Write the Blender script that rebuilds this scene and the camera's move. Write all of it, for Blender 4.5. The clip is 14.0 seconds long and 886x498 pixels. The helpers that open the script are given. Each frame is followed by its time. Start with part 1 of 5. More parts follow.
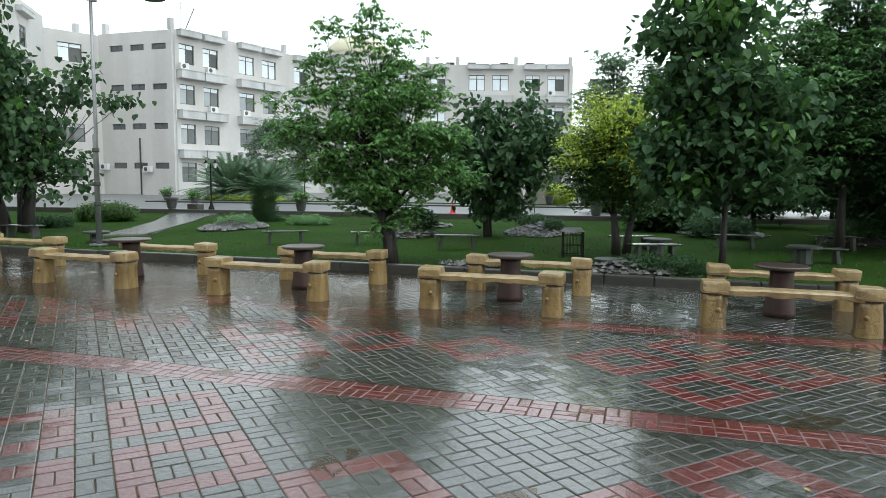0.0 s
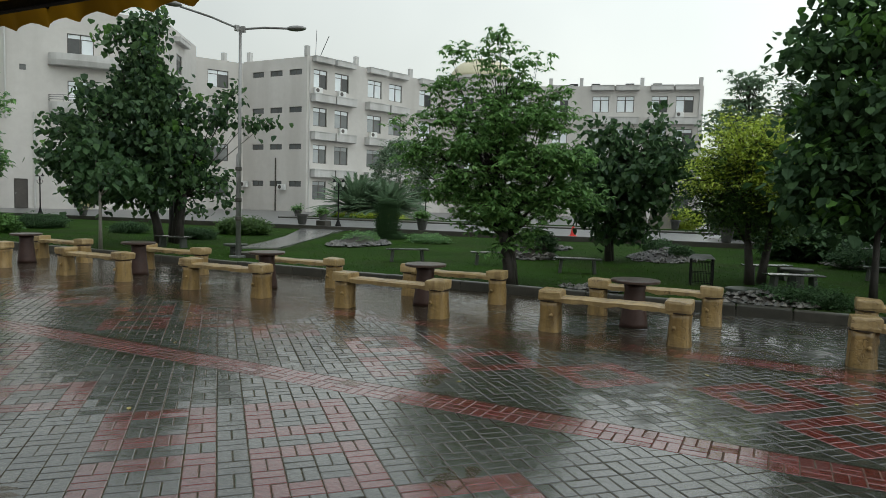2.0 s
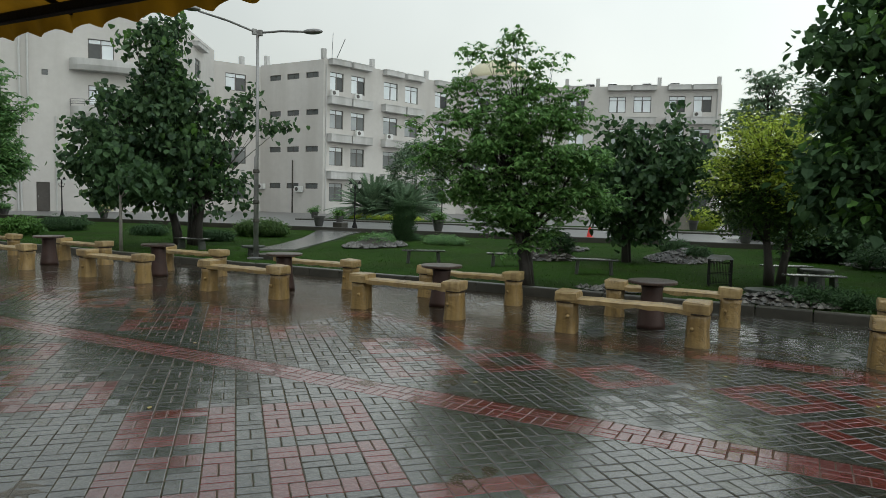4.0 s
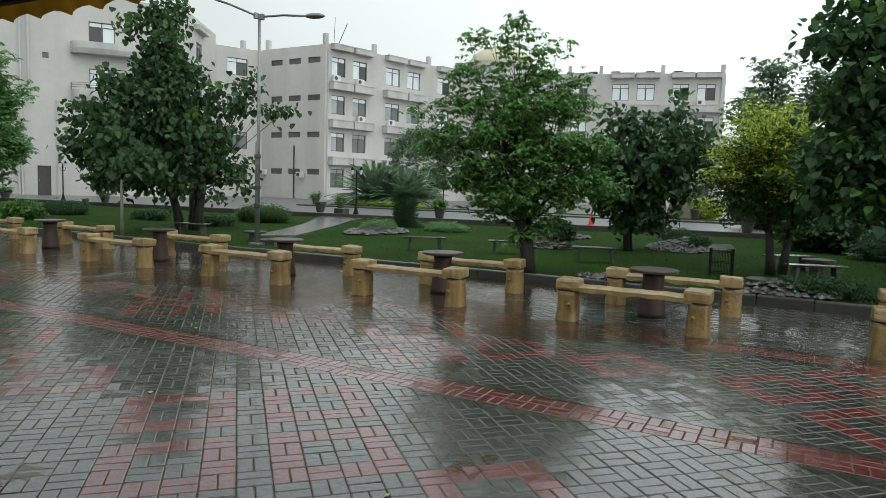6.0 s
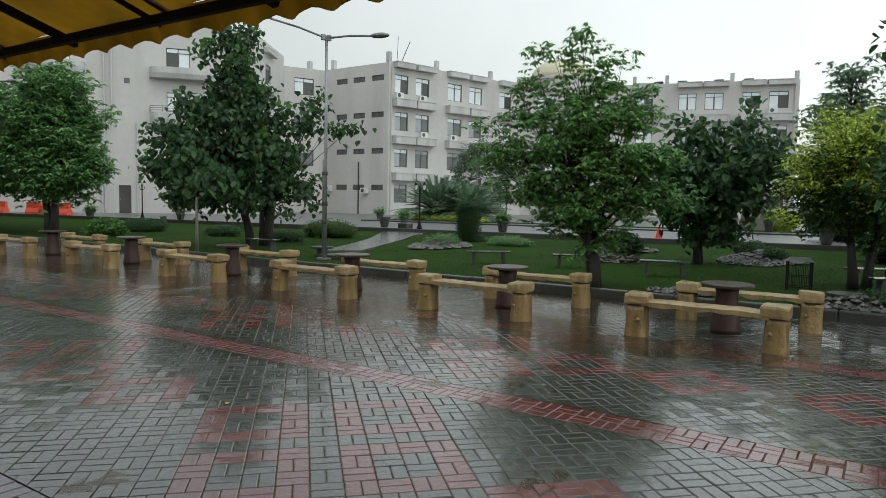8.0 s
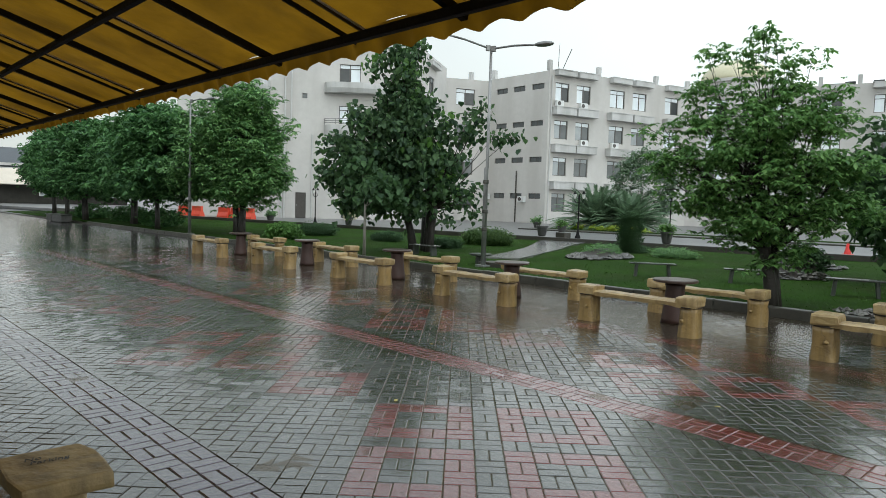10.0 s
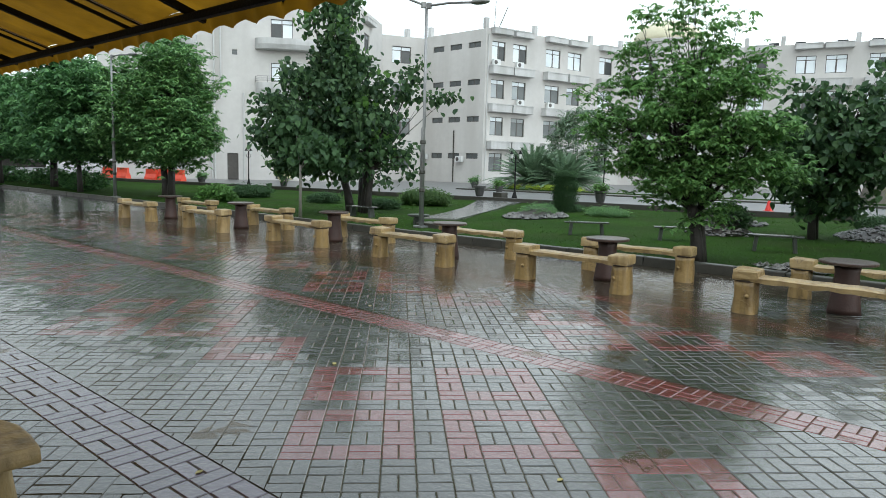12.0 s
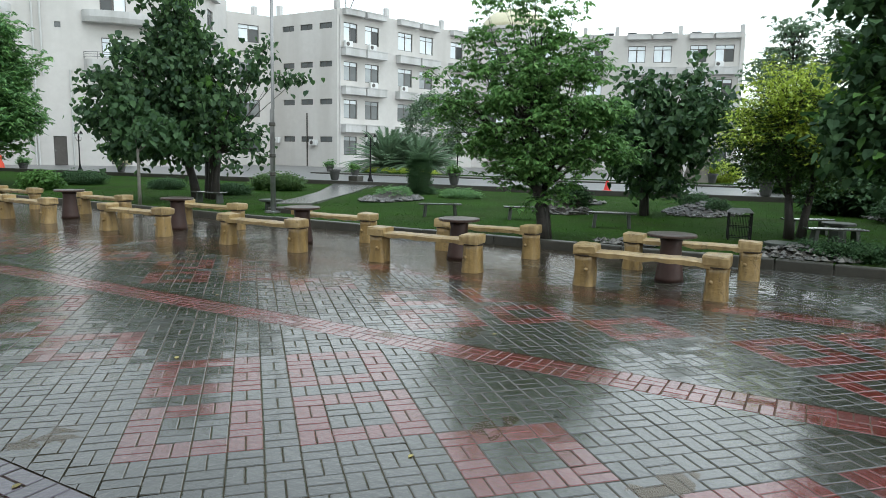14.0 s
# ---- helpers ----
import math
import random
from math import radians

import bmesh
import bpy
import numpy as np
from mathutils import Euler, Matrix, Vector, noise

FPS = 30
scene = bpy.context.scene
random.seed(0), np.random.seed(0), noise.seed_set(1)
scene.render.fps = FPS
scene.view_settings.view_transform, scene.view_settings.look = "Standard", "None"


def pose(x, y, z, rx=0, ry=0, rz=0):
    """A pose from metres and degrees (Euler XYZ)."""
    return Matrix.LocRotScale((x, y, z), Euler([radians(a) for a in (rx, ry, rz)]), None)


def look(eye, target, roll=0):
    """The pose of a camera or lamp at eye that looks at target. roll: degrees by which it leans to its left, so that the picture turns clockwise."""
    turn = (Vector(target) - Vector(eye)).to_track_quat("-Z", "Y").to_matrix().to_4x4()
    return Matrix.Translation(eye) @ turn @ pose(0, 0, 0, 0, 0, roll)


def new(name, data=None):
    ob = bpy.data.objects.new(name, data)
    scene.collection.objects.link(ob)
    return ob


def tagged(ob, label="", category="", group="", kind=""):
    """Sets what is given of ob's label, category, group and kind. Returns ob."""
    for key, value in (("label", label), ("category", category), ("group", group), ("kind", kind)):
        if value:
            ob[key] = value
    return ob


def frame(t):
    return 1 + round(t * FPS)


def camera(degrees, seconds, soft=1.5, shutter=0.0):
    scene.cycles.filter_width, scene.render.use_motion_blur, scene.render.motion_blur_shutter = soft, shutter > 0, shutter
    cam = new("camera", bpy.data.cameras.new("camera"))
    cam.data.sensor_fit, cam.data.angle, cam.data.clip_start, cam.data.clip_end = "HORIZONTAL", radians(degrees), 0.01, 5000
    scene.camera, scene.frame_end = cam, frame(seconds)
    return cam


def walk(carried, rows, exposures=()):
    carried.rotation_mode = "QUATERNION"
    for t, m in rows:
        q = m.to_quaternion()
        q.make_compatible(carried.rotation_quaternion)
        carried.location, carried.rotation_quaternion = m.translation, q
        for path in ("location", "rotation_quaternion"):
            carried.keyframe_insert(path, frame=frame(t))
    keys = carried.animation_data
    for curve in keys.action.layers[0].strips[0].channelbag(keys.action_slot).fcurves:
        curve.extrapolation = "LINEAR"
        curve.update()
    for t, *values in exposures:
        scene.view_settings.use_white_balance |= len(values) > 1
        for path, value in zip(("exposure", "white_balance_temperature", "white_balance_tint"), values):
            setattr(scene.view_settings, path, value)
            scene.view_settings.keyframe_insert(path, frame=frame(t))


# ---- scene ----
cam = camera(66.47, 14.0, soft=0.5)
ROWS = [
    (0, 0.0001, 0, 1.6466, 84.212, -0.544, 16.708),
    (0.5, -0.0128, -0.0228, 1.6583, 84.703, -0.618, 20.124),
    (1, -0.0258, -0.041, 1.6566, 85.595, -0.442, 23.557),
    (1.5, -0.0338, -0.0453, 1.6437, 86.103, -0.943, 25.179),
    (2, -0.0489, -0.0502, 1.6447, 85.798, -1.566, 26.685),
    (2.5, -0.0498, -0.0704, 1.6543, 85.815, -1.677, 27.158),
    (3, -0.0415, -0.066, 1.6512, 86.23, -1.459, 27.11),
    (3.5, -0.0389, -0.0674, 1.65, 86.132, -1.244, 27.784),
    (4, -0.0393, -0.0668, 1.6416, 85.891, -1.341, 28.044),
    (4.2, -0.0466, -0.0562, 1.6409, 85.662, -1.11, 28.236),
    (6.5, -0.0504, -0.0561, 1.6405, 84.745, -1.882, 28.155),
    (7, -0.0464, -0.057, 1.6421, 85.093, -1.675, 28.252),
    (7.5, -0.056, -0.0556, 1.6502, 85.547, -1.079, 29.557),
    (8, -0.0747, -0.0903, 1.6467, 85.844, -1.08, 33.408),
    (8.5, -0.0922, -0.1398, 1.6565, 85.874, -0.598, 37.823),
    (9, -0.1211, -0.1489, 1.6476, 85.812, -0.209, 42.648),
    (9.2, -0.1332, -0.1375, 1.6365, 86.028, -0.198, 44.127),
    (11.3, -0.1367, -0.2388, 1.6416, 86.152, -2.384, 47.558),
    (11.5, -0.127, -0.2184, 1.6322, 83.683, -2.378, 45.818),
    (12, -0.1258, -0.1582, 1.6546, 83.034, -1.43, 41.3),
    (12.5, -0.0898, -0.1797, 1.6527, 82.485, -1.074, 40.091),
    (13, -0.068, -0.1413, 1.6313, 82.886, -1.143, 36.412),
    (13.5, -0.0757, -0.1315, 1.6215, 82.619, -1.026, 31.948),
    (14, -0.0723, -0.0939, 1.6353, 81.946, -1.19, 29.298),
]
EXPOSURES = [(t, stops - 0.3, 7050 if 1.2 < t < 5 else 6900 if 5 < t < 10 else 6600, 4) for t, stops in ((0.0, 0.28), (0.5, 0.1), (1.0, -0.12), (1.5, -0.4), (2.0, -0.47), (3.0, -0.48), (4.0, -0.5), (6.5, -0.2), (7.5, -0.34), (8.5, -0.39), (9.0, -0.26), (11.5, 0.14), (12.5, 0.3), (13.5, 0.17), (14.0, 0.27))]
walk(cam, [(t, pose(x, y, z, rx, ry, rz)) for t, x, y, z, rx, ry, rz in ROWS], EXPOSURES)

# ---- light: rainy, overcast midday sky ----
world = bpy.data.worlds.new("overcast_sky")
scene.world = world
world.use_nodes = True
wn, wl = world.node_tree.nodes, world.node_tree.links
sky = wn.new("ShaderNodeTexSky")
sky.sky_type, sky.sun_disc = "NISHITA", False
sky.sun_elevation, sky.sun_rotation = radians(66), radians(122)
sky.air_density, sky.dust_density = 1.0, 6.0
sky_level = wn.new("ShaderNodeVectorMath")
sky_level.operation = "SCALE"
sky_level.inputs["Scale"].default_value = 0.12
wl.new(sky.outputs[0], sky_level.inputs[0])
cloud_co = wn.new("ShaderNodeTexCoord")
cloud_noise = wn.new("ShaderNodeTexNoise")
cloud_noise.inputs["Scale"].default_value, cloud_noise.inputs["Detail"].default_value = 1.6, 4
wl.new(cloud_co.outputs["Generated"], cloud_noise.inputs["Vector"])
cloud_ramp = wn.new("ShaderNodeValToRGB")
cloud_ramp.color_ramp.elements[0].position, cloud_ramp.color_ramp.elements[0].color = 0.3, (0.98, 1.05, 1.08, 1)
cloud_ramp.color_ramp.elements[1].position, cloud_ramp.color_ramp.elements[1].color = 0.75, (1.3, 1.36, 1.38, 1)
wl.new(cloud_noise.outputs["Fac"], cloud_ramp.inputs["Fac"])
cloud_mix = wn.new("ShaderNodeMixRGB")
cloud_mix.inputs[0].default_value = 0.88
wl.new(sky_level.outputs[0], cloud_mix.inputs[1])
wl.new(cloud_ramp.outputs[0], cloud_mix.inputs[2])
split, climb, graded = wn.new("ShaderNodeSeparateXYZ"), wn.new("ShaderNodeMixRGB"), wn.new("ShaderNodeVectorMath")
climb.inputs[1].default_value, climb.inputs[2].default_value = (1.27, 1.27, 1.27, 1), (1.14, 1.26, 1.5, 1)  # an overcast sky brightens towards the zenith
graded.operation = "MULTIPLY"
wl.new(cloud_co.outputs["Generated"], split.inputs[0]), wl.new(split.outputs["Z"], climb.inputs[0])
wl.new(cloud_mix.outputs[0], graded.inputs[0]), wl.new(climb.outputs[0], graded.inputs[1])
lean, bias, trend = wn.new("ShaderNodeVectorMath"), wn.new("ShaderNodeMath"), wn.new("ShaderNodeVectorMath")
lean.operation, bias.operation, trend.operation = "DOT_PRODUCT", "ADD", "SCALE"
lean.inputs[1].default_value, bias.inputs[1].default_value = (0.45, 0.06, 0.0), 1.03  # and on the side where the veiled sun stands
wl.new(cloud_co.outputs["Generated"], lean.inputs[0]), wl.new(lean.outputs["Value"], bias.inputs[0])
wl.new(graded.outputs[0], trend.inputs[0]), wl.new(bias.outputs[0], trend.inputs["Scale"])
wl.new(trend.outputs[0], wn["Background"].inputs["Color"])
wn["Background"].inputs["Strength"].default_value = 1.2

sun_data = bpy.data.lights.new("sun", "SUN")
sun_data.energy, sun_data.angle, sun_data.color = 0.6, radians(35), (1.0, 0.97, 0.93)
sun = new("sun", sun_data)
sun.matrix_world = look((10, 4, 60), (-12, 18, 0))


# ---- materials ----
def nodes_of(name):
    m = bpy.data.materials.new(name)
    m.use_nodes = True
    return m, m.node_tree.nodes, m.node_tree.links, m.node_tree.nodes["Principled BSDF"]


def surface(name, dark, light, scale=6.0, rough=0.6, bump=0.2, bump_scale=40.0, big=0.7, metal=0.0, vary=0.0, coat=0.0, stain=None, stain_scale=0.5):
    """Two-scale mottled surface: fine grain and broad patches between two colours, with relief."""
    m, n, l, b = nodes_of(name)
    fine, broad = n.new("ShaderNodeTexNoise"), n.new("ShaderNodeTexNoise")
    fine.inputs["Scale"].default_value, fine.inputs["Detail"].default_value = scale, 8
    fine.inputs["Roughness"].default_value = 0.65
    broad.inputs["Scale"].default_value, broad.inputs["Detail"].default_value = big, 4
    geo = n.new("ShaderNodeNewGeometry")
    for tex in (fine, broad):
        l.new(geo.outputs["Position"], tex.inputs["Vector"])
    add = n.new("ShaderNodeMath")
    add.operation = "ADD"
    l.new(fine.outputs["Fac"], add.inputs[0]), l.new(broad.outputs["Fac"], add.inputs[1])
    last = add
    if vary:
        mul, more = n.new("ShaderNodeMath"), n.new("ShaderNodeMath")
        mul.operation, mul.inputs[1].default_value = "MULTIPLY", vary
        l.new(geo.outputs["Random Per Island"], mul.inputs[0])
        more.operation = "ADD"
        l.new(add.outputs[0], more.inputs[0]), l.new(mul.outputs[0], more.inputs[1])
        last = more
    ramp = n.new("ShaderNodeValToRGB")
    mid = 0.5
    ramp.color_ramp.elements[0].position, ramp.color_ramp.elements[0].color = mid - 0.22, (*dark, 1)
    ramp.color_ramp.elements[1].position, ramp.color_ramp.elements[1].color = mid + 0.22, (*light, 1)
    half = n.new("ShaderNodeMath")
    half.operation, half.inputs[1].default_value = "MULTIPLY", 0.5 if not vary else 1 / (2 + vary)
    l.new(last.outputs[0], half.inputs[0]), l.new(half.outputs[0], ramp.inputs["Fac"])
    colour = ramp.outputs[0]
    if stain:
        st = n.new("ShaderNodeTexNoise")
        st.inputs["Scale"].default_value, st.inputs["Detail"].default_value = stain_scale, 6
        stretch = n.new("ShaderNodeMapping")
        stretch.inputs["Scale"].default_value = (1, 1, 0.12)
        l.new(geo.outputs["Position"], stretch.inputs["Vector"]), l.new(stretch.outputs[0], st.inputs["Vector"])
        sr, sm = n.new("ShaderNodeValToRGB"), n.new("ShaderNodeMixRGB")
        sr.color_ramp.elements[0].position, sr.color_ramp.elements[1].position = 0.45, 0.68
        sr.color_ramp.elements[1].color = (0.55, 0.55, 0.55, 1)
        l.new(st.outputs["Fac"], sr.inputs["Fac"]), l.new(sr.outputs[0], sm.inputs[0])
        l.new(colour, sm.inputs[1])
        sm.inputs[2].default_value = (*stain, 1)
        colour = sm.outputs[0]
    l.new(colour, b.inputs["Base Color"])
    b.inputs["Roughness"].default_value, b.inputs["Metallic"].default_value = rough, metal
    b.inputs["Coat Weight"].default_value, b.inputs["Coat Roughness"].default_value = coat, 0.15
    if bump:
        bn, bp = n.new("ShaderNodeTexNoise"), n.new("ShaderNodeBump")
        bn.inputs["Scale"].default_value, bn.inputs["Detail"].default_value = bump_scale, 6
        l.new(geo.outputs["Position"], bn.inputs["Vector"])
        bp.inputs["Strength"].default_value, bp.inputs["Distance"].default_value = bump, 0.02
        l.new(bn.outputs["Fac"], bp.inputs["Height"]), l.new(bp.outputs[0], b.inputs["Normal"])
    return m


def leaf_material(name, dark, light, rough=0.5, see_through=0.35):
    """Leaves that differ one by one, wet and a little see-through."""
    m, n, l, b = nodes_of(name)
    geo, ramp = n.new("ShaderNodeNewGeometry"), n.new("ShaderNodeValToRGB")
    ramp.color_ramp.elements[0].color, ramp.color_ramp.elements[1].color = (*dark, 1), (*light, 1)
    l.new(geo.outputs["Random Per Island"], ramp.inputs["Fac"])
    l.new(ramp.outputs[0], b.inputs["Base Color"])
    b.inputs["Roughness"].default_value = rough
    tr, mix = n.new("ShaderNodeBsdfTranslucent"), n.new("ShaderNodeMixShader")
    l.new(ramp.outputs[0], tr.inputs["Color"])
    mix.inputs[0].default_value = see_through
    l.new(b.outputs[0], mix.inputs[1]), l.new(tr.outputs[0], mix.inputs[2])
    l.new(mix.outputs[0], n["Material Output"].inputs["Surface"])
    return m


def water_material(name):
    """A thin clear film of rain water: only its gloss shows."""
    m, n, l, b = nodes_of(name)
    n.remove(b)
    geo = n.new("ShaderNodeNewGeometry")
    ripple, drops = n.new("ShaderNodeTexNoise"), n.new("ShaderNodeTexNoise")
    ripple.inputs["Scale"].default_value, ripple.inputs["Detail"].default_value = 7.0, 4
    drops.inputs["Scale"].default_value, drops.inputs["Detail"].default_value = 42.0, 3
    both = n.new("ShaderNodeMath")
    both.operation = "ADD"
    for tex in (ripple, drops):
        l.new(geo.outputs["Position"], tex.inputs["Vector"])
    l.new(ripple.outputs["Fac"], both.inputs[0]), l.new(drops.outputs["Fac"], both.inputs[1])
    bp = n.new("ShaderNodeBump")
    bp.inputs["Strength"].default_value, bp.inputs["Distance"].default_value = 0.22, 0.012
    l.new(both.outputs[0], bp.inputs["Height"])
    gl, clear, mix, lw = n.new("ShaderNodeBsdfGlossy"), n.new("ShaderNodeBsdfTransparent"), n.new("ShaderNodeMixShader"), n.new("ShaderNodeLayerWeight")
    gl.inputs["Roughness"].default_value = 0.1
    lw.inputs["Blend"].default_value = 0.5
    power, gain = n.new("ShaderNodeMath"), n.new("ShaderNodeMath")
    power.operation, power.inputs[1].default_value = "POWER", 5.0
    gain.operation, gain.inputs[1].default_value, gain.inputs[2].default_value = "MULTIPLY_ADD", 0.97, 0.025
    l.new(lw.outputs["Facing"], power.inputs[0]), l.new(power.outputs[0], gain.inputs[0])
    clear.inputs["Color"].default_value = (0.8, 0.74, 0.64, 1)
    mud, murky = n.new("ShaderNodeBsdfDiffuse"), n.new("ShaderNodeMixShader")  # muddy water: silt hides part of what lies under it
    mud.inputs["Color"].default_value, murky.inputs[0].default_value = (0.085, 0.06, 0.04, 1), 0.28
    l.new(clear.outputs[0], murky.inputs[1]), l.new(mud.outputs[0], murky.inputs[2])
    l.new(bp.outputs[0], gl.inputs["Normal"])
    l.new(gain.outputs[0], mix.inputs[0]), l.new(murky.outputs[0], mix.inputs[1]), l.new(gl.outputs[0], mix.inputs[2])
    l.new(mix.outputs[0], n["Material Output"].inputs["Surface"])
    return m


def paver_material(name, dark, light):
    """Wet concrete pavers: tone differs from piece to piece, wetness in broad patches."""
    m = surface(name, dark, light, scale=14, rough=0.2, bump=0.42, bump_scale=17, big=1.1, vary=0.7)
    n, l, b = m.node_tree.nodes, m.node_tree.links, m.node_tree.nodes["Principled BSDF"]
    wet, ramp, geo = n.new("ShaderNodeTexNoise"), n.new("ShaderNodeMapRange"), n.new("ShaderNodeNewGeometry")
    wet.inputs["Scale"].default_value, wet.inputs["Detail"].default_value = 1.6, 5
    l.new(geo.outputs["Position"], wet.inputs["Vector"])
    ramp.inputs["From Min"].default_value, ramp.inputs["From Max"].default_value = 0.35, 0.7
    ramp.inputs["To Min"].default_value, ramp.inputs["To Max"].default_value = 0.11, 0.33
    l.new(wet.outputs["Fac"], ramp.inputs["Value"]), l.new(ramp.outputs[0], b.inputs["Roughness"])
    b.inputs["Coat Weight"].default_value, b.inputs["Coat Roughness"].default_value, b.inputs["Coat IOR"].default_value = 1.0, 0.11, 1.42
    return m


PAVER_GREY = paver_material("wet_grey_paver", (0.0175, 0.0175, 0.0125), (0.046, 0.0455, 0.0345))
PAVER_RED = paver_material("wet_red_paver", (0.074, 0.011, 0.0085), (0.152, 0.027, 0.023))
PAVER_PINK = paver_material("wet_mauve_paver", (0.046, 0.031, 0.043), (0.092, 0.064, 0.09))
FAR_PAVING = surface("wet_far_paving", (0.02, 0.02, 0.017), (0.055, 0.056, 0.05), rough=0.17, scale=9, big=0.5, bump=0.2, bump_scale=10, coat=0.5)
BED = surface("sandy_joint_bed", (0.036, 0.031, 0.021), (0.11, 0.096, 0.066), rough=0.9, scale=30)
BED.node_tree.nodes["Principled BSDF"].inputs["Specular IOR Level"].default_value = 0.15
WATER = water_material("rain_water_film")
# for the unseen rear wall, dark so that little light bounces under the awning
REAR_WALL = surface("dark_rear_wall", (0.05, 0.046, 0.04), (0.11, 0.1, 0.09), rough=0.7, scale=3, big=0.4)
ASPHALT = surface("wet_asphalt", (0.035, 0.036, 0.037), (0.07, 0.07, 0.07), rough=0.3, scale=20)
ROAD = surface("wet_concrete_road", (0.09, 0.09, 0.087), (0.18, 0.177, 0.17), rough=0.38, scale=3, big=0.3)
KERB = surface("wet_dark_kerb_concrete", (0.021, 0.0195, 0.015), (0.06, 0.055, 0.042), rough=0.4, scale=8, big=1.5)
LAWN = surface("wet_grass", (0.0068, 0.023, 0.002), (0.029, 0.077, 0.006), rough=0.9, scale=18, big=0.45, bump=0.9, bump_scale=70, stain=(0.03, 0.038, 0.012), stain_scale=0.7)
LAWN.node_tree.nodes["Principled BSDF"].inputs["Specular IOR Level"].default_value = 0.06
BLADE = leaf_material("grass_blades", (0.02, 0.055, 0.005), (0.062, 0.135, 0.014))
SOIL = surface("wet_soil", (0.02, 0.016, 0.012), (0.06, 0.048, 0.036), rough=0.6, scale=12, bump=0.8)
OCHRE = surface("ochre_painted_concrete", (0.19, 0.118, 0.037), (0.33, 0.215, 0.082), rough=0.38, scale=9, big=2.5, bump=0.7, bump_scale=22, stain=(0.07, 0.04, 0.014), stain_scale=11, coat=0.15)
OCHRE_PALE = surface("pale_worn_ochre_plank", (0.24, 0.16, 0.06), (0.43, 0.31, 0.15), rough=0.35, scale=14, big=2.5, bump=0.7, bump_scale=20, stain=(0.12, 0.07, 0.028), stain_scale=8, coat=0.2)
STOOL = surface("dull_brown_concrete", (0.18, 0.122, 0.046), (0.36, 0.255, 0.11), rough=0.55, scale=9, big=3, bump=0.6, bump_scale=18, stain=(0.035, 0.02, 0.009), stain_scale=9)


def carve(m, stretch, scale, width):
    """Adds cut cracks with dirt in them, as in concrete moulded like split wood."""
    n, l, b = m.node_tree.nodes, m.node_tree.links, m.node_tree.nodes["Principled BSDF"]
    geo, mapping, warp, push, cells = n.new("ShaderNodeNewGeometry"), n.new("ShaderNodeMapping"), n.new("ShaderNodeTexNoise"), n.new("ShaderNodeMixRGB"), n.new("ShaderNodeTexVoronoi")
    mapping.inputs["Scale"].default_value = stretch
    warp.inputs["Scale"].default_value = 5.0
    push.blend_type, push.inputs[0].default_value = "ADD", 0.3
    cells.feature, cells.inputs["Scale"].default_value = "DISTANCE_TO_EDGE", scale
    l.new(geo.outputs["Position"], mapping.inputs["Vector"]), l.new(geo.outputs["Position"], warp.inputs["Vector"])
    l.new(mapping.outputs[0], push.inputs[1]), l.new(warp.outputs["Color"], push.inputs[2]), l.new(push.outputs[0], cells.inputs["Vector"])
    cut, dirt = n.new("ShaderNodeMapRange"), n.new("ShaderNodeMixRGB")
    cut.inputs["From Max"].default_value, cut.inputs["To Min"].default_value, cut.inputs["To Max"].default_value = width, 0.5, 0.0
    l.new(cells.outputs["Distance"], cut.inputs["Value"]), l.new(cut.outputs[0], dirt.inputs[0])
    l.new(b.inputs["Base Color"].links[0].from_socket, dirt.inputs[1])
    dirt.inputs[2].default_value = (0.05, 0.028, 0.01, 1)
    l.new(dirt.outputs[0], b.inputs["Base Color"])
    old, bump = b.inputs["Normal"].links[0].from_socket, n.new("ShaderNodeBump")
    bump.invert = True
    bump.inputs["Strength"].default_value, bump.inputs["Distance"].default_value = 0.8, 0.012
    l.new(cut.outputs[0], bump.inputs["Height"]), l.new(old, bump.inputs["Normal"]), l.new(bump.outputs[0], b.inputs["Normal"])


carve(OCHRE, (1, 1, 0.14), 4.2, 0.016)
carve(OCHRE_PALE, (0.12, 1, 1), 4.5, 0.014)
GROOVE = surface("dark_groove", (0.02, 0.012, 0.006), (0.05, 0.03, 0.015), rough=0.7)
MAROON = surface("maroon_painted_pedestal", (0.026, 0.0105, 0.007), (0.06, 0.026, 0.018), rough=0.55, scale=10, big=3)
TABLETOP = surface("wet_brown_tabletop", (0.028, 0.016, 0.012), (0.075, 0.048, 0.037), rough=0.3, scale=7, big=3, coat=0.25)
WALL_PAINT = surface("cream_white_render", (0.475, 0.455, 0.43), (0.58, 0.56, 0.53), rough=0.85, scale=2.0, big=0.15, bump=0.1, bump_scale=8, stain=(0.42, 0.4, 0.37), stain_scale=0.55)
TRIM = surface("cream_ledge_render", (0.45, 0.445, 0.43), (0.58, 0.575, 0.56), rough=0.8, scale=3, big=0.4, stain=(0.3, 0.29, 0.27), stain_scale=0.9)
ROOFING = surface("grey_roof", (0.3, 0.3, 0.29), (0.42, 0.42, 0.4), rough=0.8)
# dark tone for the panels behind windows: unlit interiors painted as colour
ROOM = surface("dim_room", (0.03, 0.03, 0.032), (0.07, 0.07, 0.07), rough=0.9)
FRAME = surface("bronze_window_frame", (0.05, 0.045, 0.04), (0.1, 0.09, 0.08), rough=0.4)
# pale base colour paints in the reflected sky, along with curtains behind the glass
PANE_PALE = surface("pane_with_painted_sky_and_curtain", (0.6, 0.66, 0.68), (0.86, 0.9, 0.92), rough=0.12, scale=0.8, big=0.3, bump=0, coat=0.6)
PANE_DARK = surface("dark_pane", (0.06, 0.07, 0.07), (0.16, 0.17, 0.17), rough=0.08, scale=0.9, big=0.3, bump=0)
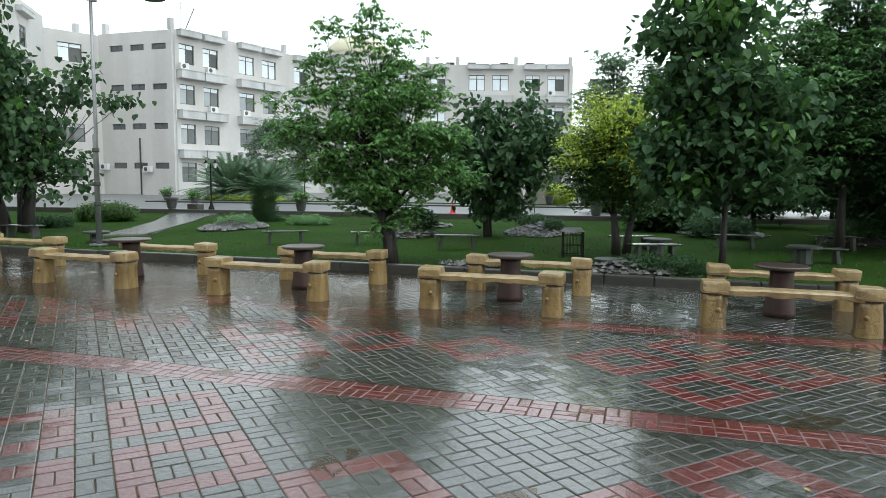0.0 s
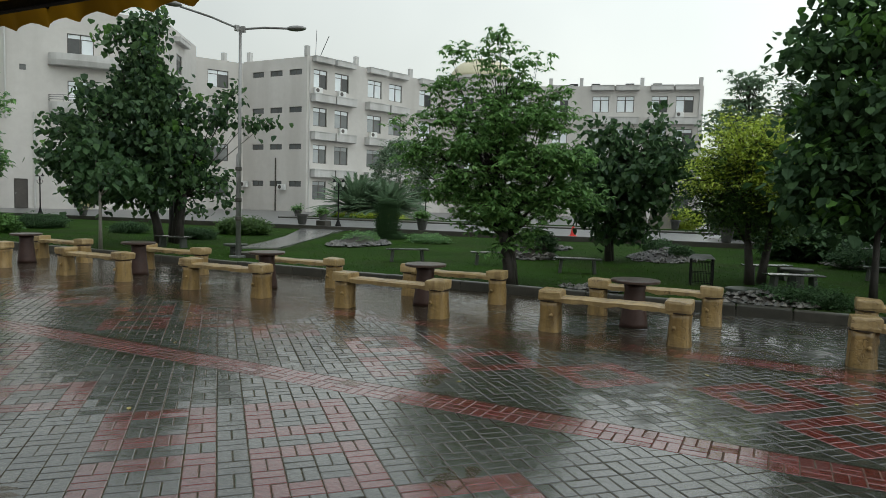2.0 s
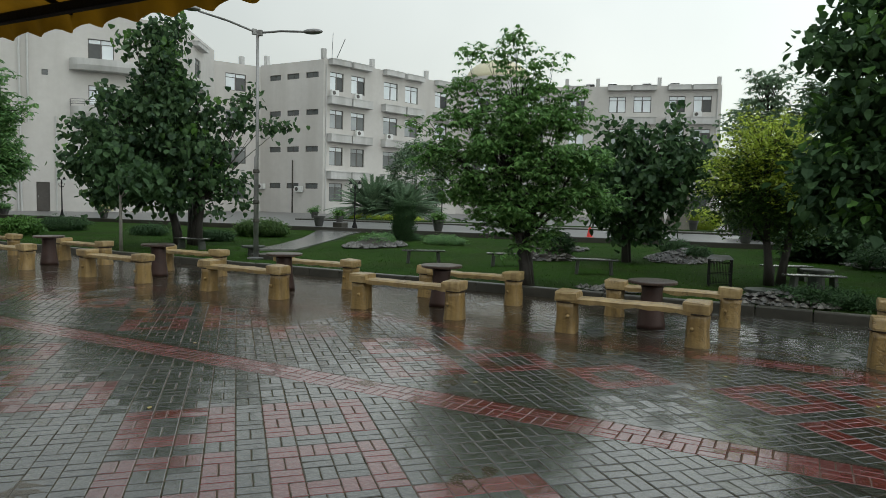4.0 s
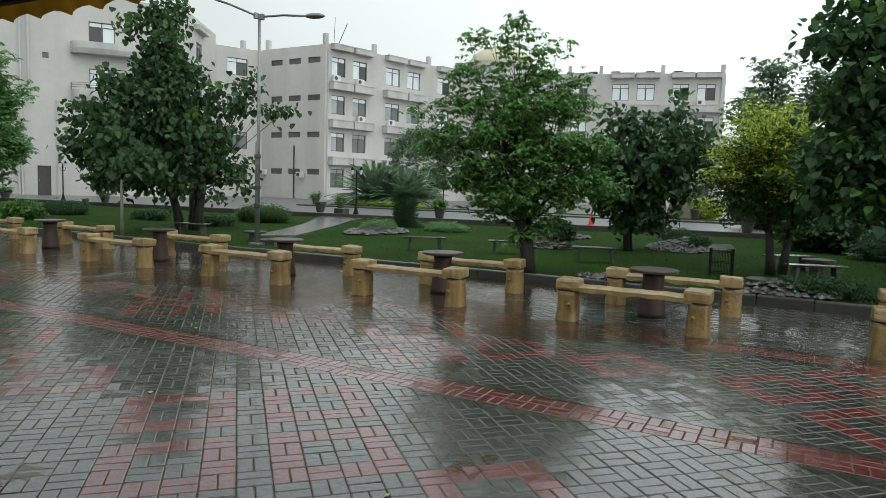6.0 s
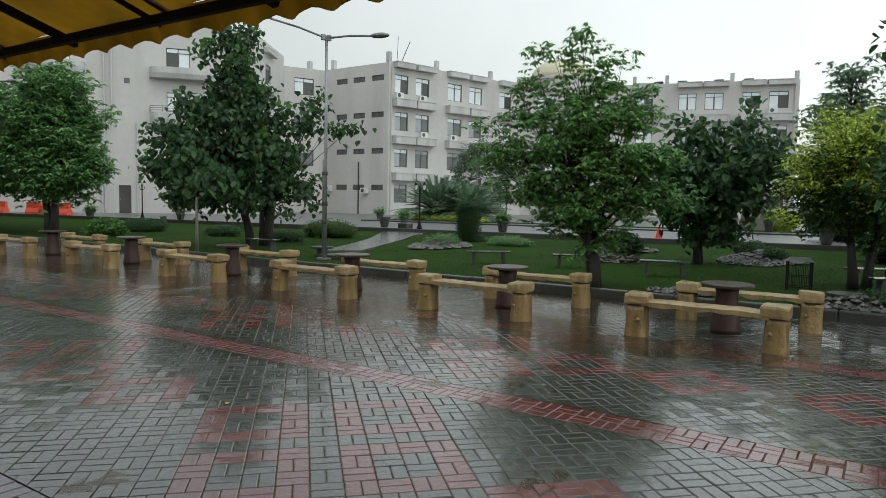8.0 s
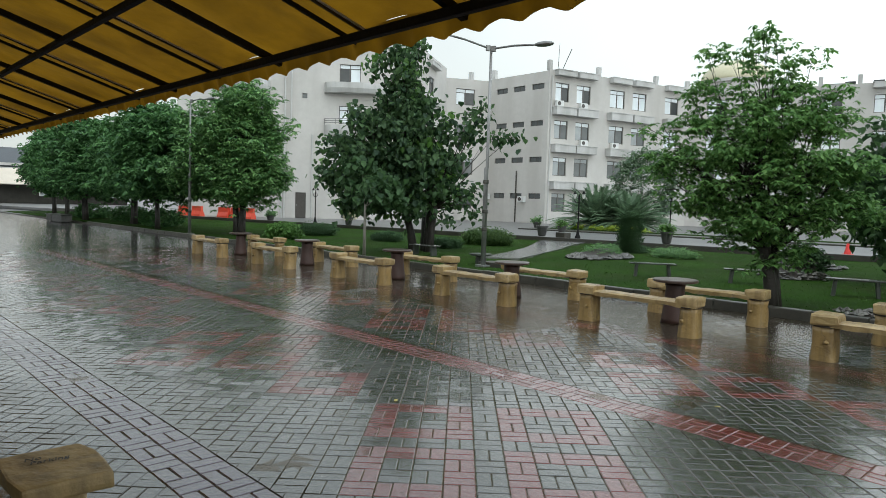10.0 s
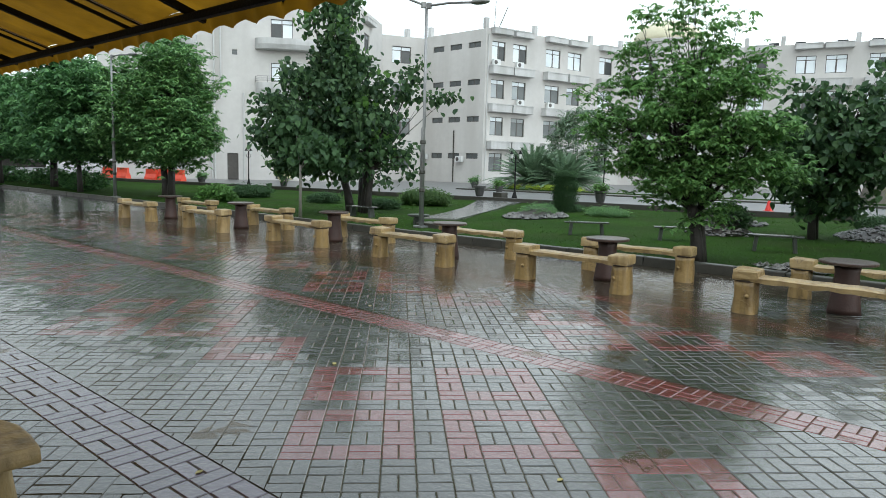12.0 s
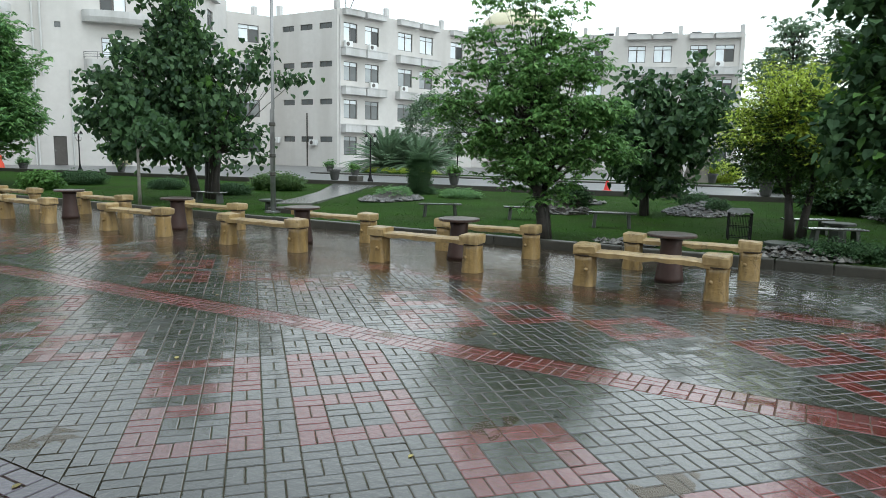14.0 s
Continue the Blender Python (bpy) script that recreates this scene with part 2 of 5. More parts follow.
# weaker sky reflection, painted as a mid-grey base colour
PANE_GREY = surface("pane_with_painted_grey_sky", (0.22, 0.24, 0.24), (0.42, 0.45, 0.46), rough=0.1, scale=0.9, big=0.4, bump=0, coat=0.4)
# closed pane for halves that look open; the darkness inside is its colour
PANE_DEEP = surface("unlit_opening_pane", (0.025, 0.028, 0.028), (0.07, 0.075, 0.075), rough=0.12, scale=0.9, big=0.3, bump=0)
DOME = surface("pale_gold_dome", (0.5, 0.46, 0.3), (0.66, 0.62, 0.45), rough=0.5)
STEEL = surface("galvanised_steel", (0.15, 0.15, 0.145), (0.34, 0.34, 0.33), rough=0.45, metal=0.55, scale=5, big=2, stain=(0.06, 0.05, 0.04), stain_scale=4)
BLACK_IRON = surface("black_iron", (0.005, 0.005, 0.005), (0.013, 0.012, 0.011), rough=0.7)
BLACK_IRON.node_tree.nodes["Principled BSDF"].inputs["Specular IOR Level"].default_value = 0.2
PATH = surface("wet_smooth_path_concrete", (0.08, 0.08, 0.075), (0.19, 0.185, 0.175), rough=0.22, scale=4, big=0.8, coat=0.4)
LENS = surface("milky_lamp_glass", (0.6, 0.6, 0.57), (0.75, 0.75, 0.72), rough=0.25, bump=0)
AC_WHITE = surface("white_metal", (0.55, 0.56, 0.55), (0.72, 0.72, 0.7), rough=0.45, scale=3)
BENCH_GREY = surface("mossy_concrete_slab", (0.014, 0.018, 0.013), (0.055, 0.062, 0.048), rough=0.5, scale=8, big=2, coat=0.1)
BENCH_TOP = surface("wet_slab_top", (0.022, 0.025, 0.019), (0.065, 0.069, 0.056), rough=0.2, scale=8, big=2, coat=0.8)
STONE = surface("river_stones", (0.025, 0.023, 0.019), (0.16, 0.15, 0.13), rough=0.35, scale=7, vary=1.2, bump=0.3)
POT = surface("dark_clay_pot", (0.035, 0.036, 0.034), (0.09, 0.085, 0.08), rough=0.4, scale=6)
ORANGE = surface("orange_plastic", (0.62, 0.05, 0.025), (0.75, 0.1, 0.05), rough=0.4, bump=0)
RED_PLASTIC = surface("red_plastic", (0.6, 0.02, 0.015), (0.75, 0.05, 0.04), rough=0.4, bump=0)
BARK = surface("wet_bark", (0.011, 0.009, 0.007), (0.04, 0.032, 0.025), rough=0.6, scale=15, bump=0.9, bump_scale=35)
BARK_PALE = surface("pale_bark", (0.09, 0.085, 0.07), (0.24, 0.22, 0.18), rough=0.6, scale=15, bump=0.7, bump_scale=35)
LEAF_MID = leaf_material("fresh_green_leaves", (0.055, 0.148, 0.038), (0.195, 0.365, 0.105), 0.55, 0.45)
LEAF_DARK = leaf_material("dark_green_broad_leaves", (0.018, 0.052, 0.022), (0.085, 0.165, 0.058), 0.65)
LEAF_DEEP = leaf_material("deep_green_fine_leaves", (0.052, 0.138, 0.048), (0.195, 0.365, 0.115))
# dark leaf greens; shade under and among the crowns is put into the colour
LEAF_SHADED = leaf_material("dark_green_leaves_with_shade", (0.022, 0.06, 0.022), (0.066, 0.14, 0.046), 0.75)
# darker, bluer leaf green for the row: its shade is in the colour
LEAF_ROW = leaf_material("shaded_bluish_green_leaves", (0.027, 0.09, 0.03), (0.11, 0.25, 0.074), 0.7)
LEAF_LIME = leaf_material("lime_young_leaves", (0.27, 0.38, 0.04), (0.54, 0.64, 0.1))
LEAF_BRIGHT = leaf_material("bright_green_leaves", (0.06, 0.15, 0.03), (0.12, 0.25, 0.05))
LEAF_OLIVE = leaf_material("olive_green_leaves", (0.03, 0.078, 0.018), (0.1, 0.18, 0.036), 0.6)
LEAF_GREY = leaf_material("greyish_palm_fronds", (0.09, 0.16, 0.09), (0.2, 0.29, 0.17))
FLOWER = leaf_material("pale_flowers", (0.4, 0.38, 0.2), (0.7, 0.66, 0.45))
TILE_DARK = surface("dark_sheet_roof", (0.03, 0.035, 0.04), (0.07, 0.075, 0.08), rough=0.4)
BEIGE = surface("beige_canvas", (0.5, 0.44, 0.36), (0.62, 0.55, 0.46), rough=0.8)
INK = surface("black_marker_ink", (0.01, 0.01, 0.01), (0.03, 0.03, 0.03), rough=0.6, bump=0)


def canvas_material(name):
    """Yellow tarpaulin: daylight passes through it, with seams, folds and grime."""
    m = surface(name, (0.13, 0.062, 0.004), (0.33, 0.165, 0.011), rough=0.6, scale=4, big=1.6, bump=0.4, bump_scale=9, stain=(0.09, 0.045, 0.005), stain_scale=2.6)
    n, l, b = m.node_tree.nodes, m.node_tree.links, m.node_tree.nodes["Principled BSDF"]
    tr, mix = n.new("ShaderNodeBsdfTranslucent"), n.new("ShaderNodeMixShader")
    l.new(b.inputs["Base Color"].links[0].from_socket, tr.inputs["Color"])
    mix.inputs[0].default_value = 0.45
    l.new(b.outputs[0], mix.inputs[1]), l.new(tr.outputs[0], mix.inputs[2])
    l.new(mix.outputs[0], n["Material Output"].inputs["Surface"])
    return m


CANVAS = canvas_material("yellow_tarpaulin")


# ---- mesh helpers ----
def mesh_part(name, verts, faces, material, parent=None, label="", smooth=False):
    me = bpy.data.meshes.new(name)
    me.from_pydata(verts, [], faces)
    me.materials.append(material)
    if smooth:
        me.polygons.foreach_set("use_smooth", [True] * len(me.polygons))
    ob = new(name, me)
    if parent:
        ob.parent = parent
    if label:
        tagged(ob, label)
    return ob


def part(name, bm, material, parent=None, label="", smooth=False):
    """Link a bmesh as one mesh object under a thing or a part."""
    me = bpy.data.meshes.new(name)
    bm.normal_update()
    bm.to_mesh(me)
    bm.free()
    me.materials.append(material)
    if smooth:
        me.polygons.foreach_set("use_smooth", [True] * len(me.polygons))
    ob = new(name, me)
    if parent:
        ob.parent = parent
    if label:
        tagged(ob, label)
    return ob


def thing(name, m, label, category, group="", kind=""):
    ob = new(name)
    ob.empty_display_size = 0.1
    ob.matrix_world = m
    return tagged(ob, label, category, group, kind)


def add_box(bm, c, s, rz=0.0, bevel=0.0, rx=0.0, ry=0.0):
    m = Matrix.Translation(c) @ Euler((rx, ry, rz)).to_matrix().to_4x4() @ Matrix.Diagonal((*s, 1))
    made = bmesh.ops.create_cube(bm, size=1, matrix=m)["verts"]
    if bevel:
        edges = list({e for v in made for e in v.link_edges})
        bmesh.ops.bevel(bm, geom=edges, offset=bevel, segments=2, affect="EDGES", profile=0.6)
    return made


def box_part(name, c, s, material, parent=None, label="", rz=0.0, bevel=0.0, rx=0.0, ry=0.0):
    bm = bmesh.new()
    add_box(bm, c, s, rz, bevel, rx, ry)
    return part(name, bm, material, parent, label)


def tube(bm, points, radii, sides=8, cap=True):
    """A round limb along points."""
    rings = []
    pts = [Vector(p) for p in points]
    for i, p in enumerate(pts):
        d = (pts[min(i + 1, len(pts) - 1)] - pts[max(i - 1, 0)]).normalized()
        side = d.cross(Vector((0, 0, 1)) if abs(d.z) < 0.9 else Vector((1, 0, 0))).normalized()
        up = side.cross(d)
        r = radii[i] if isinstance(radii, (list, tuple)) else radii
        rings.append([bm.verts.new(p + r * (math.cos(a) * side + math.sin(a) * up)) for a in (2 * math.pi * k / sides for k in range(sides))])
    for a, b in zip(rings, rings[1:]):
        for k in range(sides):
            bm.faces.new((a[k], a[(k + 1) % sides], b[(k + 1) % sides], b[k]))
    if cap:
        bm.faces.new(rings[0][::-1]), bm.faces.new(rings[-1])


def turned(bm, profile, sides=16, c=(0, 0, 0), wobble=0.0, squash=1.0):
    """A turned body from (radius, height) pairs."""
    rings = []
    for r, h in profile:
        rings.append([bm.verts.new((c[0] + r * math.cos(a) * (1 + wobble * noise.noise((3 * math.cos(a), 3 * math.sin(a), 4 * h))), c[1] + squash * r * math.sin(a) * (1 + wobble * noise.noise((3 * math.cos(a), 3 * math.sin(a), 4 * h))), c[2] + h)) for a in (2 * math.pi * k / sides for k in range(sides))])
    for a, b in zip(rings, rings[1:]):
        for k in range(sides):
            bm.faces.new((a[k], a[(k + 1) % sides], b[(k + 1) % sides], b[k]))
    bm.faces.new(rings[0][::-1]), bm.faces.new(rings[-1])


def sheet(name, corners, z, material, label, thick=0.0, kind="structure", category=""):
    """A flat slab with the given outline."""
    n = len(corners)
    verts = [(x, y, z) for x, y in corners]
    faces = [tuple(range(n))]
    if thick:
        verts += [(x, y, z - thick) for x, y in corners]
        faces += [(i, i + n, (i + 1) % n + n, (i + 1) % n) for i in range(n)]
    ob = mesh_part(name, verts, faces, material)
    return tagged(ob, label, category, "", kind)


# ---- ground ----
KERB_Y = 11.18


def road_edge(x):
    return 27.85 + 0.156 * x


sheet("ground", [(-2000, -1500), (2000, -1500), (2000, 2500), (-2000, 2500)], -0.12, ASPHALT, "wet dark open ground reaching the horizon")
pavement = sheet("pavement", [(-104, -6), (14, -6), (14, KERB_Y), (-104, KERB_Y)], -0.018, BED, "rain-soaked plaza of grey and red block pavers", 0.1)
lawn_edge = [(-64, KERB_Y + 0.16), (14, KERB_Y + 0.16), (14, road_edge(14)), (-64, road_edge(-64))]


def lawn_height(x, y):
    return 0.1 + 0.035 * noise.noise((x * 0.35, y * 0.35, 1.7)) + 0.012 * noise.noise((x * 1.6, y * 1.6, 5.2))


verts, faces, across, along = [], [], 30, 150
for i in range(along + 1):
    x = -64 + 78 * i / along
    for j in range(across + 1):
        y = KERB_Y + 0.16 + (road_edge(x) - KERB_Y - 0.16) * j / across
        verts.append((x, y, lawn_height(x, y)))
for i in range(along):
    for j in range(across):
        a = i * (across + 1) + j
        faces.append((a, a + across + 1, a + across + 2, a + 1))
lawn = tagged(mesh_part("lawn", verts, faces, LAWN, smooth=True), "wet mown green lawn behind the kerb", "lawn", kind="structure")

# short blades that roughen the lawn
rng = np.random.default_rng(3)
verts, faces = [], []
for x, y in zip(rng.uniform(-22, 7, 26000), rng.uniform(0, 1, 26000)):
    y = KERB_Y + 0.18 + (road_edge(x) - KERB_Y - 0.3) * y ** 1.5
    z, a, h, w = lawn_height(x, y) - 0.005, rng.uniform(0, 6.28), rng.uniform(0.02, 0.05), rng.uniform(0.006, 0.014)
    i = len(verts)
    verts += [(x - w * math.cos(a), y - w * math.sin(a), z), (x + w * math.cos(a), y + w * math.sin(a), z), (x + 0.03 * math.sin(a), y + 0.03 * math.cos(a), z + h)]
    faces.append((i, i + 1, i + 2))
tagged(mesh_part("grass", verts, faces, BLADE), "short wet grass blades of the lawn", "grass", kind="stuff")

# kerb stones along the plaza
kerb = box_part("kerb", (-25, KERB_Y + 0.08, -0.03), (78, 0.14, 0.2), KERB)
tagged(kerb, "low dark wet concrete kerb of the lawn", "kerb", kind="structure")
stone_mesh = None
for i in range(60):
    x = -40 + i * 0.78
    if stone_mesh is None:
        ob = box_part("kerb_stone", (0, 0, 0), (0.765, 0.17, 0.24), KERB, kerb, bevel=0.018)
        stone_mesh = ob.data
    else:
        ob = new("kerb_stone", stone_mesh)
        ob.parent = kerb
    ob.location = (x, KERB_Y + 0.08 + random.uniform(-0.006, 0.006), 0.03 + random.uniform(-0.006, 0.006))

# service road beyond the lawn, with its low edge wall
sheet("road", [(-110, road_edge(-110)), (70, road_edge(70)), (70, 75), (-110, 75)], 0.2, ROAD, "wet pale concrete service road in front of the building", 0.25)
yaw_edge = math.atan(0.156)
edge_wall = box_part("edge_wall", (-25, road_edge(-25), 0.12), (92, 0.22, 0.36), KERB, rz=yaw_edge, bevel=0.02)
tagged(edge_wall, "low dark wet wall between lawn and road", "wall", kind="structure")
strip = box_part("planting_strip", (-14, road_edge(-14) + 11.5, 0.2), (30, 2.6, 0.16), KERB, rz=yaw_edge, bevel=0.02)
tagged(strip, "raised kerbed planting strip beside the building", "strip", kind="structure")
sheet("strip_grass", [(-28, 35.6), (-1, 39.8), (-1, 41.3), (-28, 37.2)], 0.3, LAWN, "bright grass in the planting strip", 0.04)

# garden path
path_left = [(-13.6, 14.2), (-14.7, 16.6), (-16.2, 19.4), (-18.1, 22.3), (-19.7, 24.7)]
path_right = [(-12.75, 14.9), (-13.7, 17.0), (-15.0, 19.8), (-16.6, 22.8), (-17.5, 25.05)]
verts = [(x, y, 0.155) for x, y in path_left + path_right] + [(x, y, 0.05) for x, y in path_left + path_right]
n = len(path_left)
faces = [(i, i + n, i + n + 1, i + 1) for i in range(n - 1)] + [(i, i + 1, i + 1 + 2 * n, i + 2 * n) for i in range(n - 1)] + [(i + n + 1, i + n, i + 3 * n, i + 3 * n + 1) for i in range(n - 1)] + [(0, 2 * n, 3 * n, n)]
tagged(mesh_part("path", verts, faces, PATH), "wet concrete path sloping across the lawn", "path", kind="structure")


# ---- building ----
def along(a, b, s, off=0.0, z=0.0):
    """A place s metres along the wall a to b, off metres in front of it (to the right of a to b)."""
    d = Vector((b[0] - a[0], b[1] - a[1])).normalized()
    return Vector((a[0] + d.x * s + d.y * off, a[1] + d.y * s - d.x * off, z))


def grid_panel(a, b, ss, zs, solid, front, thick):
    """One connected slab on a grid along the wall a to b, with openings where solid() is false."""
    bm = bmesh.new()
    grid = {}

    def vert(i, k, side):
        if (i, k, side) not in grid:
            grid[i, k, side] = bm.verts.new(along(a, b, ss[i], front - thick * side, zs[k]))
        return grid[i, k, side]

    full = {(i, k) for i in range(len(ss) - 1) for k in range(len(zs) - 1) if solid((ss[i] + ss[i + 1]) / 2, (zs[k] + zs[k + 1]) / 2)}
    for i, k in full:
        bm.faces.new([vert(x, z, 0) for x, z in ((i, k), (i + 1, k), (i + 1, k + 1), (i, k + 1))])
        bm.faces.new([vert(x, z, 1) for x, z in ((i, k + 1), (i + 1, k + 1), (i + 1, k), (i, k))])
        for (di, dk), (p, q) in (((-1, 0), ((i, k + 1), (i, k))), ((1, 0), ((i + 1, k), (i + 1, k + 1))), ((0, -1), ((i, k), (i + 1, k))), ((0, 1), ((i + 1, k + 1), (i, k + 1)))):
            if (i + di, k + dk) not in full:
                bm.faces.new((vert(*p, 0), vert(*p, 1), vert(*q, 1), vert(*q, 0)))
    return bm


def wall_run(owner, a, b, z0, z1, holes, thick=0.35, material=None):
    """A wall from a to b with rectangular openings (s0, s1, z0, z1) through it."""
    length = math.dist(a, b)
    ss = sorted({0.0, length, *[v for h in holes for v in h[:2]]})
    zs = sorted({z0, z1, *[v for h in holes for v in h[2:]]})
    bm = grid_panel(a, b, ss, zs, lambda s, z: not any(h[0] < s < h[1] and h[2] < z < h[3] for h in holes), 0.0, thick)
    return part("wall", bm, material or WALL_PAINT, owner)


def frame_part(owner, a, b, s0, s1, z0, z1, transom):
    """A window frame with a middle post, and a transom where it has one."""
    mid, w = (s0 + s1) / 2, 0.055
    ss = [s0, s0 + w, mid - w / 2, mid + w / 2, s1 - w, s1]
    zs = [z0, z0 + w, z1 - w, z1]
    if transom:
        zt = z0 + 0.74 * (z1 - z0)
        zs = [z0, z0 + w, zt, zt + 0.045, z1 - w, z1]

    def solid(s, z):
        bar = transom and zs[2] < z < zs[3]
        return bar or s < ss[1] or s > ss[4] or ss[2] < s < ss[3] or z < zs[1] or z > zs[-2]

    return part("window", grid_panel(a, b, ss, zs, solid, -0.1, 0.08), FRAME, owner)


def window_part(owner, a, b, s0, s1, z0, z1, style):
    """A sliding window: frame, panes and a transom. style: 0 pale, 1 left half dark as if open, 2 right half dark as if
    open, 3 dark, 4 pale above and grey below.
    """
    rz = math.atan2(b[1] - a[1], b[0] - a[0])
    w, h = s1 - s0, z1 - z0
    win = frame_part(owner, a, b, s0, s1, z0, z1, h > 1)
    split = z0 + 0.757 * h
    for side in (0, 1):
        mid = s0 + w * (0.25 + 0.5 * side)
        dark = style == 3 or style == 1 and side == 0 or style == 2 and side == 1
        size, off = w / 2 - 0.06, -0.125 - 0.02 * side
        if h < 1:
            box_part("pane", along(a, b, mid, off, (z0 + z1) / 2), (size, 0.012, h - 0.09), PANE_DARK if dark else PANE_PALE, win, rz=rz)
            continue
        low = PANE_DEEP if dark and style != 3 else PANE_DARK if dark or style == 4 and side == 1 else PANE_GREY if style == 4 else PANE_PALE
        box_part("pane", along(a, b, mid, off, (z0 + 0.05 + split) / 2), (size, 0.012, split - z0 - 0.07), low, win, rz=rz)
        box_part("pane", along(a, b, mid, off, (split + z1) / 2), (size, 0.012, z1 - split - 0.07), PANE_GREY if style == 3 else PANE_PALE, win, rz=rz)
        # the sash's inner stile
        box_part("sash", along(a, b, mid + (size / 2 - 0.02) * (1 - 2 * side), off + 0.015, (z0 + split) / 2), (0.035, 0.03, split - z0 - 0.07), FRAME, win, rz=rz)
    return win


def ledge_part(owner, a, b, s0, s1, z0, z1, depth, name="ledge"):
    rz = math.atan2(b[1] - a[1], b[0] - a[0])
    bm = bmesh.new()
    add_box(bm, along(a, b, (s0 + s1) / 2, depth / 2 - 0.02, (z0 + z1) / 2), (s1 - s0, depth, z1 - z0), rz, 0.03)
    add_box(bm, along(a, b, (s0 + s1) / 2, depth / 2 - 0.02, z1 + 0.02), (s1 - s0 + 0.08, depth + 0.08, 0.07), rz)
    return part(name, bm, TRIM, owner)


def ac_unit(a, b, s, z, depth=0.5):
    rz = math.atan2(b[1] - a[1], b[0] - a[0])
    p = along(a, b, s, depth * 0.5, z)
    ac = thing("air_conditioner", pose(p.x, p.y, p.z, 0, 0, math.degrees(rz)), "white outdoor air-conditioner unit on a window ledge", "air conditioner", "air conditioners of the building")
    box_part("body", (0, 0, 0.27), (0.8, 0.3, 0.52), AC_WHITE, ac, bevel=0.02)
    bm = bmesh.new()
    turned(bm, [(0.18, 0), (0.18, 0.02), (0.15, 0.025)], 16)
    bmesh.ops.rotate(bm, verts=bm.verts, cent=(0, 0, 0), matrix=Matrix.Rotation(radians(90), 3, "X"))
    bmesh.ops.translate(bm, verts=bm.verts, vec=(-0.12, -0.151, 0.27))
    part("fan_grille", bm, FRAME, ac, "dark round fan grille")
    return ac


def pipe_part(owner, a, b, s, z0, z1, r=0.05, material=None):
    bm = bmesh.new()
    tube(bm, [along(a, b, s, r + 0.03, z0), along(a, b, s, r + 0.03, z1)], r, 8)
    return part("drainpipe", bm, material or TRIM, owner)


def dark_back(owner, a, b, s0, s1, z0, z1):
    """One dark panel behind the windows; its colour stands in for the unlit rooms."""
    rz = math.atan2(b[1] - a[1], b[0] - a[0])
    return box_part("dark_room_panel", along(a, b, (s0 + s1) / 2, -1.3, (z0 + z1) / 2), (s1 - s0 - 0.1, 0.1, z1 - z0 - 0.3), ROOM, owner, rz=rz)


BASE_Z, TOP = 0.1, 13.95
ROW_TOPS = (12.87, 9.53, 6.22, 2.97)
F0, F1 = (-38.12, 48.45), (-33.35, 65.4)
J0, J1 = F1, (-23.1, 70.2)
R0, R1 = J1, (-7.96, 74.3)
S0, S1 = (-45.7, 48.66), F0
L0, L1 = (-54.2, 21.7), (-42.7, 37.0)
K0, K1 = L1, (-47.6, 44.8)
C0, C1 = K1, S0

STYLES = {("F", 0): (2, 2, 0, 0, 2, 4), ("F", 1): (4, 4, 4, 4, 0, 0), ("F", 2): (4, 3, 3, 4, 3, 3), ("F", 3): (3, 3, 3, 3, 3, 3),
          ("R", 0): (2, 0, 0, 2, 2, 0), ("R", 1): (0, 4, 4, 0, 2, 0), ("R", 2): (1, 4, 0, 4, 1, 0), ("R", 3): (3, 3, 3, 3, 3, 3)}


def windowed_wing(name, label, key, a, b, columns, top):
    """A four-storey wing: windows with ledges and hoods, parapet, roof posts."""
    wing = thing(name, pose(0, 0, 0), label, "building")
    holes = [(s0, s1, t - 1.65, t) for s0, s1 in columns for t in ROW_TOPS]
    length = math.dist(a, b)
    wall_run(wing, a, b, BASE_Z, top, holes)
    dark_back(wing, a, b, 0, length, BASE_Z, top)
    for c, (s0, s1) in enumerate(columns):
        for r, t in enumerate(ROW_TOPS):
            window_part(wing, a, b, s0, s1, t - 1.65, t, STYLES[key, r][c % 6])
            if r < 3:
                ledge_part(wing, a, b, s0 - 0.28, s1 + 0.5, t - 2.9, t - 2.22, 0.72)
        ledge_part(wing, a, b, s0 - 0.15, s1 + 0.45, 13.45, 13.92, 0.6, "hood")
    rz = math.atan2(b[1] - a[1], b[0] - a[0])
    box_part("roof", along(a, b, length / 2, -4.5, top - 0.55), (length, 8.5, 0.25), ROOFING, wing, rz=rz)
    return wing


wing_f = windowed_wing("main_wing", "cream-rendered four-storey wing with pairs of ledged windows", "F", F0, F1, [(0.7, 2.2), (3.1, 4.7), (7.05, 8.85), (9.85, 11.6), (14.1, 15.9)], 13.95)
wing_j = windowed_wing("linking_wing", "cream-rendered four-storey link behind the trees", "R", J0, J1, [(1.6, 3.4), (7.4, 9.2)], 13.95)
wing_r = windowed_wing("far_wing", "cream-rendered four-storey far wing with roof posts", "R", R0, R1, [(0.5, 2.1), (4.6, 6.3), (7.1, 8.85), (10.6, 12.2), (13.0, 14.75)], 13.95)
for wing, a, b, posts in ((wing_f, F0, F1, (0.12, 5.7, 12.9, 17.2)), (wing_j, J0, J1, (5.6,)), (wing_r, R0, R1, (0.2, 3.4, 9.6, 15.4))):
    for s in posts:
        rz = math.atan2(b[1] - a[1], b[0] - a[0])
        box_part("roof_post", along(a, b, s, -0.2, 14.35), (0.38, 0.38, 0.9), TRIM, wing, rz=rz, bevel=0.02)
